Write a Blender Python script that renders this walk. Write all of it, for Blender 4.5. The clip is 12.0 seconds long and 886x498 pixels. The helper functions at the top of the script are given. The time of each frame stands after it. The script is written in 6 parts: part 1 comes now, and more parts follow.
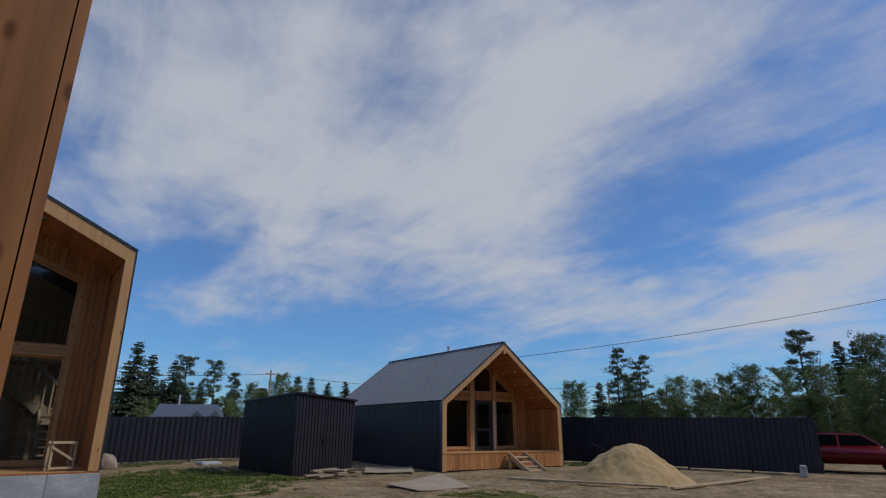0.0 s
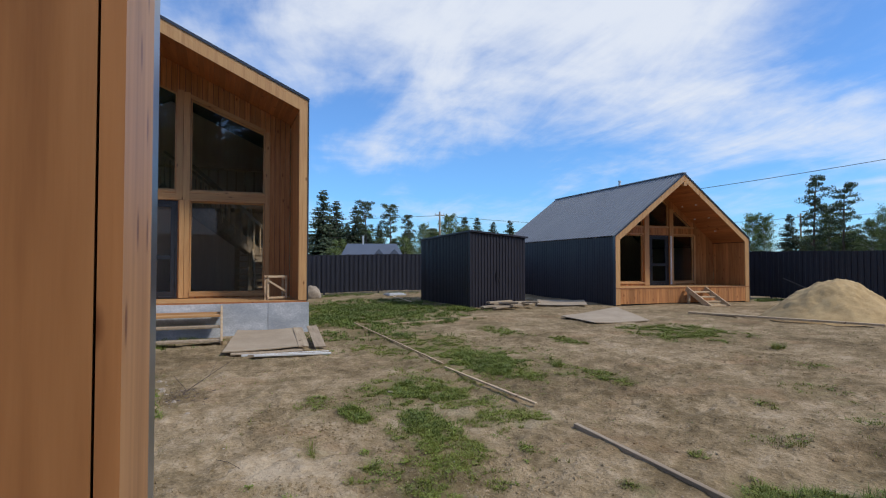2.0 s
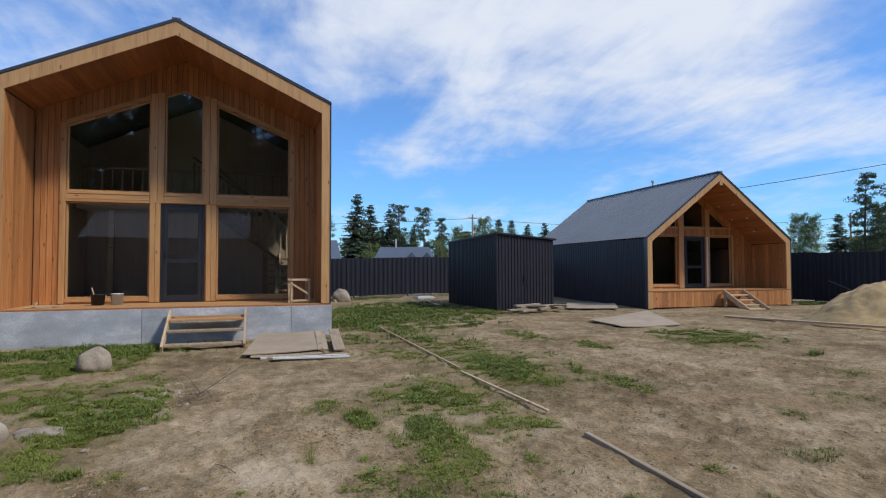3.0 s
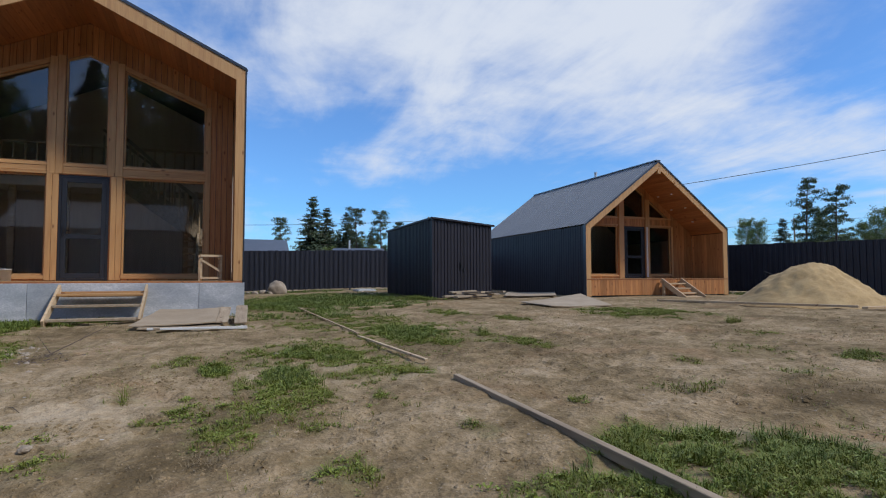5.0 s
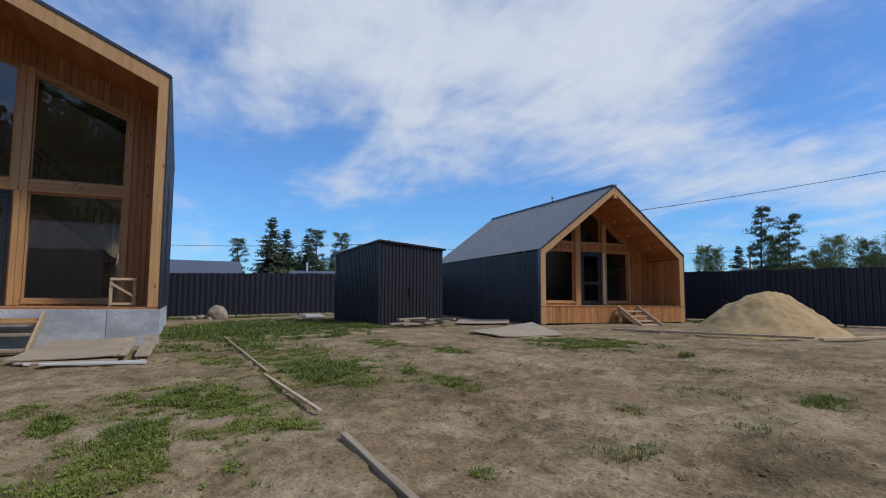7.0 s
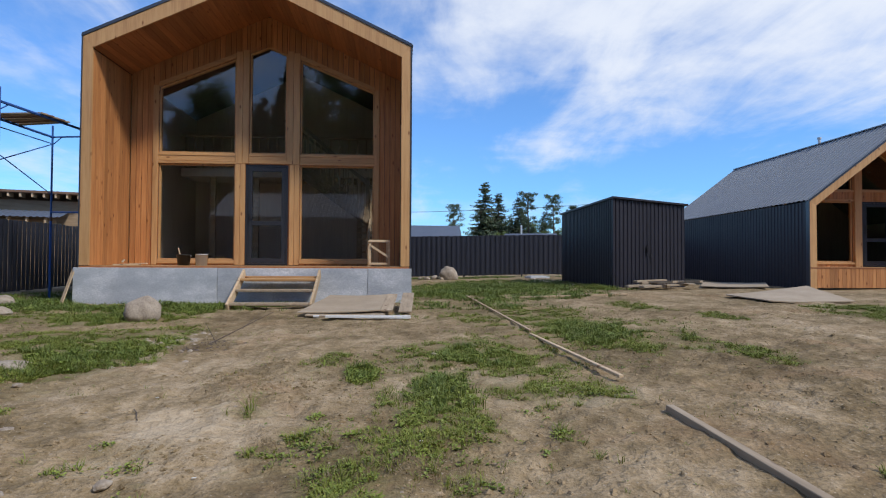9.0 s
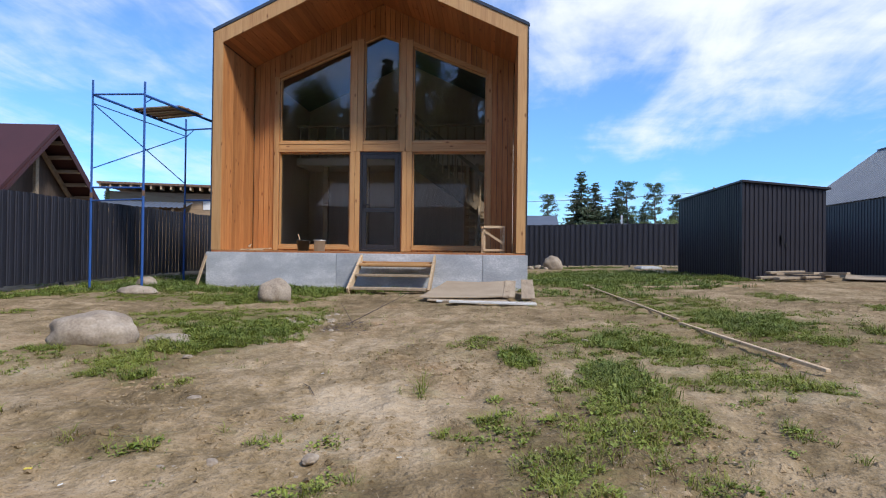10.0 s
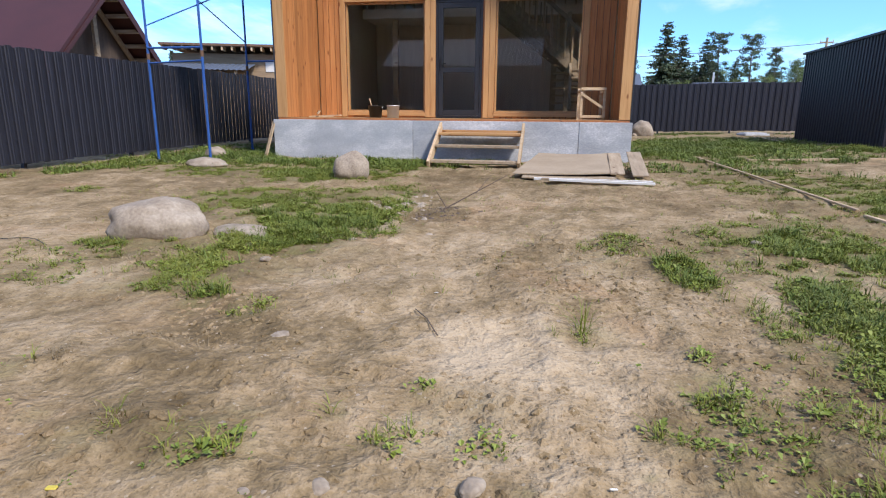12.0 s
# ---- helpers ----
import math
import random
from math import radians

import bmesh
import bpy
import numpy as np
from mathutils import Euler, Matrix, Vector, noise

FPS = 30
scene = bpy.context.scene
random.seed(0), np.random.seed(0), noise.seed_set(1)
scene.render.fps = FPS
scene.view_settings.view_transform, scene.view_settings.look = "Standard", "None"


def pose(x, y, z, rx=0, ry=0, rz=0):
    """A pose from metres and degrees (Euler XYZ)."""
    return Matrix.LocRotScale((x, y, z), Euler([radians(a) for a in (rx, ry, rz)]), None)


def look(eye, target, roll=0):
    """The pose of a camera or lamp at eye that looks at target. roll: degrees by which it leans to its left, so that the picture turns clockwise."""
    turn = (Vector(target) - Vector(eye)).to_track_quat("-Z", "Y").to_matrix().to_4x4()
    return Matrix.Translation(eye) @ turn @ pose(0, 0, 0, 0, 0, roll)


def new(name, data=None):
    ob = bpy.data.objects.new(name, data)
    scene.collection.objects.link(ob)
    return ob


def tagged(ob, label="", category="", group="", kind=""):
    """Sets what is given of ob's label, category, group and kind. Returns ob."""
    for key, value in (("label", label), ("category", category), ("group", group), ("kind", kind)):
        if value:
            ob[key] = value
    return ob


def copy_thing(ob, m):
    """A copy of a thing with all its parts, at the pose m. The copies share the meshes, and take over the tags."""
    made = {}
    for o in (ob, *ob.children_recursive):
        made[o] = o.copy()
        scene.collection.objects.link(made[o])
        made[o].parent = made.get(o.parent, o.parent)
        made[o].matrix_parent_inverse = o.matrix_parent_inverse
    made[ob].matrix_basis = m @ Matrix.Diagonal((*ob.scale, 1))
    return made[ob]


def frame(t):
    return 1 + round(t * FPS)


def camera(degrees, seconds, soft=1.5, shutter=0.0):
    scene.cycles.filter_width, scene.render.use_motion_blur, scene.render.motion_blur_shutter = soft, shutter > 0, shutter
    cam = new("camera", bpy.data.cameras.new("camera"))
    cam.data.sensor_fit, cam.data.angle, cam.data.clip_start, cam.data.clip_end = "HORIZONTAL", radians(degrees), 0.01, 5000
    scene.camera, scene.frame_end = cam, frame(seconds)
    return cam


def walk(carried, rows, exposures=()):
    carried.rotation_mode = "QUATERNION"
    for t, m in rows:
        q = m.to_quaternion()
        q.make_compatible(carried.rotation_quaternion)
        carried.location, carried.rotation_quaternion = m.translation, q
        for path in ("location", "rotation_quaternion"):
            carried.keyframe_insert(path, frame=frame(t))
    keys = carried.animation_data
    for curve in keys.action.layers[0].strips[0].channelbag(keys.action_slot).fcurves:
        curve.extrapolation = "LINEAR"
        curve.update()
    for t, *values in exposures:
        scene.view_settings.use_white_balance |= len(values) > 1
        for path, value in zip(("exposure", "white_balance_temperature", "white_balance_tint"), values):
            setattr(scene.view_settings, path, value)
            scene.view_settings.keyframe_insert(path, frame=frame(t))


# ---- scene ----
cam = camera(75.8, 12.0, 1.15)
PATH = [
    (0, (0.14, 0.061, 1.546), (1.302, 1.572, 2.151), 0.2),
    (0.5, (0.15, 0.114, 1.543), (1.248, 1.721, 2.005), 0.3),
    (1, (0.147, 0.412, 1.544), (1.21, 2.092, 1.763), 0.4),
    (1.5, (0.149, 0.624, 1.544), (1.13, 2.365, 1.611), 0.3),
    (2, (0.241, 0.679, 1.541), (0.975, 2.539, 1.597), 0.0),
    (2.5, (0.418, 0.689, 1.543), (1.036, 2.59, 1.6), -0.2),
    (4.5, (1.256, 0.877, 1.047), (1.87, 2.777, 1.155), -0.3),
    (5, (1.656, 0.967, 0.792), (2.388, 2.826, 0.893), -0.1),
    (5.5, (2.065, 1.171, 0.801), (2.994, 2.94, 0.897), 0.0),
    (6, (2.291, 1.387, 0.847), (3.231, 3.149, 0.961), 0.2),
    (6.5, (2.421, 1.518, 0.864), (3.355, 3.281, 1.007), 0.2),
    (7, (2.481, 1.561, 0.876), (3.318, 3.369, 1.059), 0.3),
    (7.5, (2.42, 1.632, 0.834), (3.062, 3.516, 1.028), 0.3),
    (9.5, (1.68, 2.325, 0.798), (1.671, 4.325, 0.822), 0.4),
    (10, (1.406, 2.446, 0.702), (1.244, 4.439, 0.72), 0.7),
    (10.5, (1.291, 2.681, 0.613), (1.063, 4.65, 0.345), 0.3),
    (11, (1.218, 2.954, 0.683), (0.944, 4.885, 0.244), 0.3),
    (11.5, (1.022, 3.2, 0.727), (0.7, 5.121, 0.274), 0.4),
    (12, (0.858, 3.438, 0.781), (0.494, 5.351, 0.326), 0.5),
]
walk(cam, [(t, look(eye, aim, roll)) for t, eye, aim, roll in PATH],
     exposures=[(0.0, -0.78, 6550, 11), (0.5, -0.62, 6550, 11), (1.0, -0.42, 6500, 10), (1.5, -0.15, 6500, 10), (2.5, -0.04, 6500, 10), (4.5, -0.06, 6450, 10), (5.0, -0.16, 6400, 10),
                (7.0, -0.31, 6350, 10), (7.5, -0.28, 6350, 10), (9.5, 0.20, 6500, 11), (10.5, 0.46, 6500, 13), (12.0, 0.62, 6500, 14)])

# ---- world and sun ----
SUN_AZ, SUN_EL = 131.0, 47.0     # compass-like azimuth from +y towards +x
world = bpy.data.worlds.new("sky")
scene.world = world
world.use_nodes = True
wn, wl = world.node_tree.nodes, world.node_tree.links
wn.clear()
w_out = wn.new("ShaderNodeOutputWorld")
w_bg = wn.new("ShaderNodeBackground")
w_bg.inputs["Strength"].default_value = 0.14
w_sky = wn.new("ShaderNodeTexSky")
w_sky.sky_type = "NISHITA"
w_sky.sun_disc = False
w_sky.sun_elevation = radians(SUN_EL)
w_sky.sun_rotation = radians(SUN_AZ)
w_sky.ozone_density = 2.5
w_sky.dust_density = 0.4
w_co = wn.new("ShaderNodeTexCoord")
w_sep = wn.new("ShaderNodeSeparateXYZ")
wl.new(w_co.outputs["Generated"], w_sep.inputs[0])


def wmath(op, a, b):
    n = wn.new("ShaderNodeMath")
    n.operation = op
    for i, v in enumerate((a, b)):
        if isinstance(v, (int, float)):
            n.inputs[i].default_value = v
        else:
            wl.new(v, n.inputs[i])
    return n.outputs[0]


w_up = wmath("MAXIMUM", wmath("ADD", w_sep.outputs["Z"], 0.16), 0.05)
w_px = wmath("DIVIDE", w_sep.outputs["X"], w_up)
w_py = wmath("DIVIDE", w_sep.outputs["Y"], w_up)
w_vec = wn.new("ShaderNodeCombineXYZ")
wl.new(w_px, w_vec.inputs[0])
wl.new(w_py, w_vec.inputs[1])
w_map = wn.new("ShaderNodeMapping")
w_map.inputs["Scale"].default_value = (0.6, 1.5, 1)
w_turn = wn.new("ShaderNodeMapping")
w_turn.inputs["Rotation"].default_value = (0, 0, radians(95))
wl.new(w_vec.outputs[0], w_turn.inputs[0])
wl.new(w_turn.outputs[0], w_map.inputs[0])


def wnoise(scale, detail, rough, dist, vec, colour=False):
    t = wn.new("ShaderNodeTexNoise")
    t.inputs["Scale"].default_value, t.inputs["Detail"].default_value = scale, detail
    t.inputs["Roughness"].default_value, t.inputs["Distortion"].default_value = rough, dist
    wl.new(vec, t.inputs["Vector"])
    return t.outputs["Color" if colour else "Fac"]


# soft sheets of cloud with blue gaps between them, their edges drawn out into wisps
w_shift = wn.new("ShaderNodeVectorMath")
w_shift.operation = "MULTIPLY_ADD"
wl.new(wnoise(1.7, 3.0, 0.55, 0.0, w_vec.outputs[0], True), w_shift.inputs[0])
w_shift.inputs[1].default_value = (0.34, 0.34, 0)
w_off = wn.new("ShaderNodeVectorMath")
w_off.operation = "SUBTRACT"
wl.new(w_vec.outputs[0], w_off.inputs[0])
w_off.inputs[1].default_value = (0.17, 0.17, 0)
wl.new(w_off.outputs[0], w_shift.inputs[2])
CLOUDS = [(1.12, 1.18, 0.37), (0.14, 1.25, 0.24), (2.11, 1.05, -0.26), (0.48, 1.01, -0.05), (2.62, 2.21, -0.14), (1.25, 2.01, 0.14), (0.46, 2.35, 0.04),
          (0.81, 0.74, 0.47), (1.73, 1.65, 0.26), (1.35, 2.98, -0.47), (0.9, 1.67, 0.2), (1.57, 0.84, -0.17), (0.63, 2.8, 0.28), (2.21, 1.55, 0.22),
          (2.29, 0.65, 0.52), (-1.5, 2.25, -0.33), (0.58, 3.27, -0.54), (2.75, 1.09, 0.41), (0.21, 2.58, -0.54), (0.52, 1.49, 0.26), (3.09, 1.54, 0.09), (1.64, 2.35, -0.2)]
w_sum = 0.45
for cx, cy, k in CLOUDS:
    d = wn.new("ShaderNodeVectorMath")
    d.operation = "DISTANCE"
    wl.new(w_shift.outputs[0], d.inputs[0])
    d.inputs[1].default_value = (cx, cy, 0)
    q = wmath("MULTIPLY", d.outputs["Value"], 1 / 0.38)
    w_sum = wmath("ADD", w_sum, wmath("MULTIPLY", wmath("POWER", 0.3679, wmath("MULTIPLY", q, q)), k))
w_wisp = wnoise(2.0, 9.0, 0.60, 0.5, w_map.outputs[0])
w_puff = wnoise(3.4, 8.0, 0.58, 0.2, w_vec.outputs[0])
w_sum = wmath("ADD", w_sum, wmath("MULTIPLY", wmath("SUBTRACT", w_wisp, 0.5), 1.1))
w_sum = wmath("ADD", w_sum, wmath("MULTIPLY", wmath("SUBTRACT", w_puff, 0.5), 0.8))
w_ramp = wn.new("ShaderNodeValToRGB")
w_ramp.color_ramp.elements[0].position = 0.20
w_ramp.color_ramp.elements[1].position = 1.0
w_ramp.color_ramp.elements[0].color = (0.07, 0.07, 0.07, 1)
w_ramp.color_ramp.elements[1].color = (0.95, 0.95, 0.95, 1)
w_ramp.color_ramp.interpolation = "EASE"
wl.new(w_sum, w_ramp.inputs[0])
w_tint = wn.new("ShaderNodeMix")
w_tint.data_type = "RGBA"
w_tint.blend_type = "MULTIPLY"
w_tint.inputs[0].default_value = 1.0
wl.new(w_sky.outputs[0], w_tint.inputs[6])
w_tint.inputs[7].default_value = (0.46, 0.88, 1.33, 1)
w_mix = wn.new("ShaderNodeMix")
w_mix.data_type = "RGBA"
w_low = wn.new("ShaderNodeMapRange")
w_low.interpolation_type = "SMOOTHSTEP"
w_low.inputs["From Min"].default_value, w_low.inputs["From Max"].default_value = 0.02, 0.20
w_low.inputs["To Min"].default_value = 0.45
wl.new(w_sep.outputs["Z"], w_low.inputs[0])
wl.new(wmath("MULTIPLY", w_ramp.outputs[0], w_low.outputs[0]), w_mix.inputs[0])
wl.new(w_tint.outputs[2], w_mix.inputs[6])
w_mix.inputs[7].default_value = (5.7, 6.1, 6.8, 1)
wl.new(w_mix.outputs[2], w_bg.inputs["Color"])
wl.new(w_bg.outputs[0], w_out.inputs["Surface"])

sun = new("sun", bpy.data.lights.new("sun", "SUN"))
sun.data.energy = 3.0
sun.data.angle = radians(7)
sun.data.color = (1.0, 0.94, 0.85)
s_az, s_el = radians(SUN_AZ), radians(SUN_EL)
sun.matrix_world = look((30 * math.sin(s_az) * math.cos(s_el), 30 * math.cos(s_az) * math.cos(s_el), 30 * math.sin(s_el)), (0, 0, 0))


# ---- materials ----
def material(name, ramp, rough=0.7, scale=(3, 3, 3), fine=40.0, bump=0.2, bump_scale=None, metal=0.0, jitter=0.0, spec=0.5, detail=6.0):
    """Two scales of noise over a colour ramp, with relief; jitter: how far objects differ in lightness."""
    m = bpy.data.materials.new(name)
    m.use_nodes = True
    nt = m.node_tree
    n, l = nt.nodes, nt.links
    bsdf = n["Principled BSDF"]
    bsdf.inputs["Roughness"].default_value = rough
    bsdf.inputs["Metallic"].default_value = metal
    bsdf.inputs["Specular IOR Level"].default_value = spec
    co = n.new("ShaderNodeTexCoord")
    mp = n.new("ShaderNodeMapping")
    mp.inputs["Scale"].default_value = scale
    l.new(co.outputs["Object"], mp.inputs[0])
    info = n.new("ShaderNodeObjectInfo")
    add = n.new("ShaderNodeVectorMath")
    add.operation = "ADD"
    sc = n.new("ShaderNodeVectorMath")
    sc.operation = "SCALE"
    cb = n.new("ShaderNodeCombineXYZ")
    for i in range(3):
        l.new(info.outputs["Random"], cb.inputs[i])
    l.new(cb.outputs[0], sc.inputs[0])
    sc.inputs["Scale"].default_value = 37.0 if jitter else 0.0
    l.new(mp.outputs[0], add.inputs[0])
    l.new(sc.outputs[0], add.inputs[1])
    a = n.new("ShaderNodeTexNoise")
    a.inputs["Scale"].default_value = 1.0
    a.inputs["Detail"].default_value = detail
    a.inputs["Roughness"].default_value = 0.6
    l.new(add.outputs[0], a.inputs["Vector"])
    b = n.new("ShaderNodeTexNoise")
    b.inputs["Scale"].default_value = fine
    b.inputs["Detail"].default_value = 4.0
    l.new(add.outputs[0], b.inputs["Vector"])
    mx = n.new("ShaderNodeMix")
    mx.inputs[0].default_value = 0.35
    l.new(a.outputs["Fac"], mx.inputs[2])
    l.new(b.outputs["Fac"], mx.inputs[3])
    cr = n.new("ShaderNodeValToRGB")
    els = cr.color_ramp.elements
    while len(els) < len(ramp):
        els.new(0.5)
    for e, (p, c) in zip(els, ramp):
        e.position, e.color = p, (*c, 1)
    l.new(mx.outputs[0], cr.inputs[0])
    hsv = n.new("ShaderNodeHueSaturation")
    l.new(cr.outputs[0], hsv.inputs["Color"])
    mr = n.new("ShaderNodeMapRange")
    mr.inputs["To Min"].default_value, mr.inputs["To Max"].default_value = 1 - jitter, 1 + jitter
    l.new(info.outputs["Random"], mr.inputs[0])
    l.new(mr.outputs[0], hsv.inputs["Value"])
    l.new(hsv.outputs[0], bsdf.inputs["Base Color"])
    if bump:
        bp = n.new("ShaderNodeBump")
        bp.inputs["Strength"].default_value = bump
        bp.inputs["Distance"].default_value = 0.01
        l.new(mx.outputs[0], bp.inputs["Height"])
        l.new(bp.outputs[0], bsdf.inputs["Normal"])
    return m


def larch(name, dark, mid, light, rough=0.55, jitter=0.22, along="z", knot=(0.022, 0.065, 0.42)):
    """Planed softwood: streaks along the board, knots as small dark cells."""
    sc = {"z": (14, 14, 0.9), "y": (14, 0.9, 14), "x": (0.9, 14, 14)}[along]
    m = material(name, [(0.30, dark), (0.5, mid), (0.72, light)], rough, sc, 3.0, 0.12, jitter=jitter)
    n, l = m.node_tree.nodes, m.node_tree.links
    bsdf = n["Principled BSDF"]
    hsv = next(x for x in n if x.type == "HUE_SAT")
    co = next(x for x in n if x.type == "TEX_COORD")
    sep = n.new("ShaderNodeSeparateXYZ")
    l.new(co.outputs["Object"], sep.inputs[0])
    info = next(x for x in n if x.type == "OBJECT_INFO")
    ax = {"z": ("X", "Y", "Z"), "y": ("X", "Z", "Y"), "x": ("Y", "Z", "X")}[along]

    def calc(op, a, b):
        q = n.new("ShaderNodeMath")
        q.operation = op
        for i, v in enumerate((a, b)):
            if isinstance(v, (int, float)):
                q.inputs[i].default_value = v
            else:
                l.new(v, q.inputs[i])
        return q.outputs[0]

    cv = n.new("ShaderNodeCombineXYZ")
    l.new(calc("MULTIPLY", calc("ADD", sep.outputs[ax[0]], sep.outputs[ax[1]]), 6.0), cv.inputs[0])
    l.new(calc("ADD", calc("MULTIPLY", sep.outputs[ax[2]], 2.6), calc("MULTIPLY", info.outputs["Random"], 60.0)), cv.inputs[1])
    vo = n.new("ShaderNodeTexVoronoi")
    vo.voronoi_dimensions = "2D"
    vo.inputs["Scale"].default_value = knot[2]
    l.new(cv.outputs[0], vo.inputs["Vector"])
    kr = n.new("ShaderNodeValToRGB")
    kr.color_ramp.elements[0].position, kr.color_ramp.elements[0].color = knot[0], (0.42, 0.30, 0.24, 1)
    kr.color_ramp.elements[1].position, kr.color_ramp.elements[1].color = knot[1], (1, 1, 1, 1)
    l.new(vo.outputs["Distance"], kr.inputs[0])
    mu = n.new("ShaderNodeMix")
    mu.data_type, mu.blend_type = "RGBA", "MULTIPLY"
    mu.inputs[0].default_value = 1.0
    l.new(hsv.outputs[0], mu.inputs[6])
    l.new(kr.outputs[0], mu.inputs[7])
    l.new(mu.outputs[2], bsdf.inputs["Base Color"])
    return m


M_LARCH = larch("larch", (0.27, 0.102, 0.036), (0.44, 0.188, 0.064), (0.54, 0.262, 0.098))
# Larger knots; colour darkened to carry the shade of the near porch.
M_LARCH_NEAR_SHADED = larch("larch_porch_shaded", (0.20, 0.088, 0.034), (0.335, 0.165, 0.068), (0.43, 0.23, 0.10), jitter=0.1, knot=(0.045, 0.12, 1.5))
# Darker copy of the larch: the shade under the roof is in its colour.
M_LARCH_SHADED_Y = larch("larch_soffit_shaded", (0.22, 0.078, 0.030), (0.34, 0.130, 0.048), (0.42, 0.18, 0.068), along="y")
M_FRAME = larch("larch_frame", (0.40, 0.195, 0.078), (0.53, 0.295, 0.122), (0.61, 0.365, 0.16), jitter=0.08)
M_FRAME_X = larch("larch_beam", (0.40, 0.195, 0.078), (0.53, 0.295, 0.122), (0.61, 0.365, 0.16), jitter=0.08, along="x")
M_RAW = larch("raw_timber", (0.37, 0.255, 0.145), (0.50, 0.365, 0.225), (0.60, 0.465, 0.31), 0.75, 0.15, "x")
M_GREYWOOD = larch("weathered_timber", (0.19, 0.14, 0.09), (0.32, 0.245, 0.165), (0.43, 0.345, 0.245), 0.8, 0.15, "y")
M_PLY = material("plywood", [(0.3, (0.28, 0.215, 0.145)), (0.55, (0.38, 0.30, 0.21)), (0.8, (0.47, 0.385, 0.28))], 0.75, (2, 2, 2), 25, 0.15)
M_CLAD = material("dark_metal_cladding", [(0.3, (0.013, 0.012, 0.019)), (0.7, (0.022, 0.020, 0.030))], 0.48, (1.5, 1.5, 1.5), 60, 0.02)
M_FENCE = material("fence_metal", [(0.3, (0.014, 0.015, 0.023)), (0.7, (0.026, 0.027, 0.039))], 0.5, (1.5, 1.5, 1.5), 60, 0.02, jitter=0.12)
M_TRIM = material("flashing_metal", [(0.3, (0.05, 0.06, 0.075)), (0.7, (0.07, 0.08, 0.10))], 0.28, (2, 2, 0.4), 30, 0.02, metal=0.3)
M_ROOF = material("roof_metal", [(0.3, (0.175, 0.188, 0.205)), (0.7, (0.22, 0.235, 0.25))], 0.42, (0.6, 0.6, 0.6), 40, 0.03, metal=0.2)
M_CONC = material("concrete_panel", [(0.36, (0.31, 0.33, 0.36)), (0.5, (0.41, 0.43, 0.455)), (0.57, (0.53, 0.545, 0.565)), (0.66, (0.70, 0.70, 0.70))], 0.85, (1.1, 1.1, 2.4), 30, 0.15, jitter=0.06)
M_PVC = material("anthracite_plastic", [(0.3, (0.020, 0.023, 0.030)), (0.7, (0.028, 0.031, 0.040))], 0.4, (3, 3, 3), 60, 0.0)
M_INWALL = material("indoor_boards", [(0.3, (0.62, 0.50, 0.37)), (0.7, (0.76, 0.64, 0.50))], 0.7, (8, 8, 0.7), 4, 0.05)
M_INFLOOR = material("indoor_floor", [(0.3, (0.42, 0.36, 0.29)), (0.7, (0.55, 0.48, 0.39))], 0.6, (3, 3, 3), 30, 0.05)
M_STONE = material("granite", [(0.30, (0.16, 0.12, 0.085)), (0.5, (0.30, 0.245, 0.185)), (0.72, (0.47, 0.40, 0.315))], 0.9, (5, 5, 5), 9, 0.9, detail=9.0)
M_SAND = material("heaped_sand", [(0.30, (0.29, 0.19, 0.085)), (0.5, (0.45, 0.31, 0.145)), (0.72, (0.56, 0.41, 0.21))], 0.95, (3.5, 3.5, 3.5), 10, 1.0, detail=9.0)
M_BARK = material("bark", [(0.3, (0.06, 0.045, 0.035)), (0.7, (0.14, 0.10, 0.075))], 0.9, (5, 5, 1), 8, 0.4)
M_BIRCHBARK = material("birch_bark", [(0.35, (0.10, 0.09, 0.08)), (0.5, (0.5, 0.49, 0.46))], 0.8, (4, 4, 6), 8, 0.2)
M_SPRUCE = material("spruce_needles", [(0.3, (0.038, 0.058, 0.030)), (0.7, (0.085, 0.115, 0.055))], 0.8, (0.7, 0.7, 0.7), 12, 0.0, jitter=0.2)
M_PINE = material("pine_needles", [(0.3, (0.048, 0.072, 0.036)), (0.7, (0.10, 0.135, 0.065))], 0.8, (0.7, 0.7, 0.7), 12, 0.0, jitter=0.2)
M_BIRCH = material("birch_leaves", [(0.3, (0.085, 0.125, 0.03)), (0.7, (0.19, 0.235, 0.075))], 0.8, (0.7, 0.7, 0.7), 12, 0.0, jitter=0.25)
M_GRASS = material("grass", [(0.3, (0.08, 0.10, 0.013)), (0.52, (0.172, 0.195, 0.024)), (0.75, (0.31, 0.30, 0.07))], 0.7, (0.8, 0.8, 0.8), 20, 0.0)
M_MEADOW = material("meadow_green", [(0.3, (0.055, 0.085, 0.013)), (0.55, (0.12, 0.165, 0.023)), (0.8, (0.21, 0.24, 0.045))], 0.7, (0.8, 0.8, 0.8), 20, 0.0)
M_WEED = material("weed_leaves", [(0.3, (0.09, 0.135, 0.015)), (0.52, (0.185, 0.235, 0.028)), (0.75, (0.29, 0.315, 0.06))], 0.6, (1.2, 1.2, 1.2), 20, 0.0)
M_DRY = material("dry_grass", [(0.3, (0.16, 0.115, 0.065)), (0.7, (0.33, 0.26, 0.155))], 0.9, (2, 2, 2), 20, 0.0)
M_BLUE = material("blue_paint", [(0.3, (0.02, 0.075, 0.28)), (0.7, (0.035, 0.12, 0.38))], 0.45, (4, 4, 4), 30, 0.05)
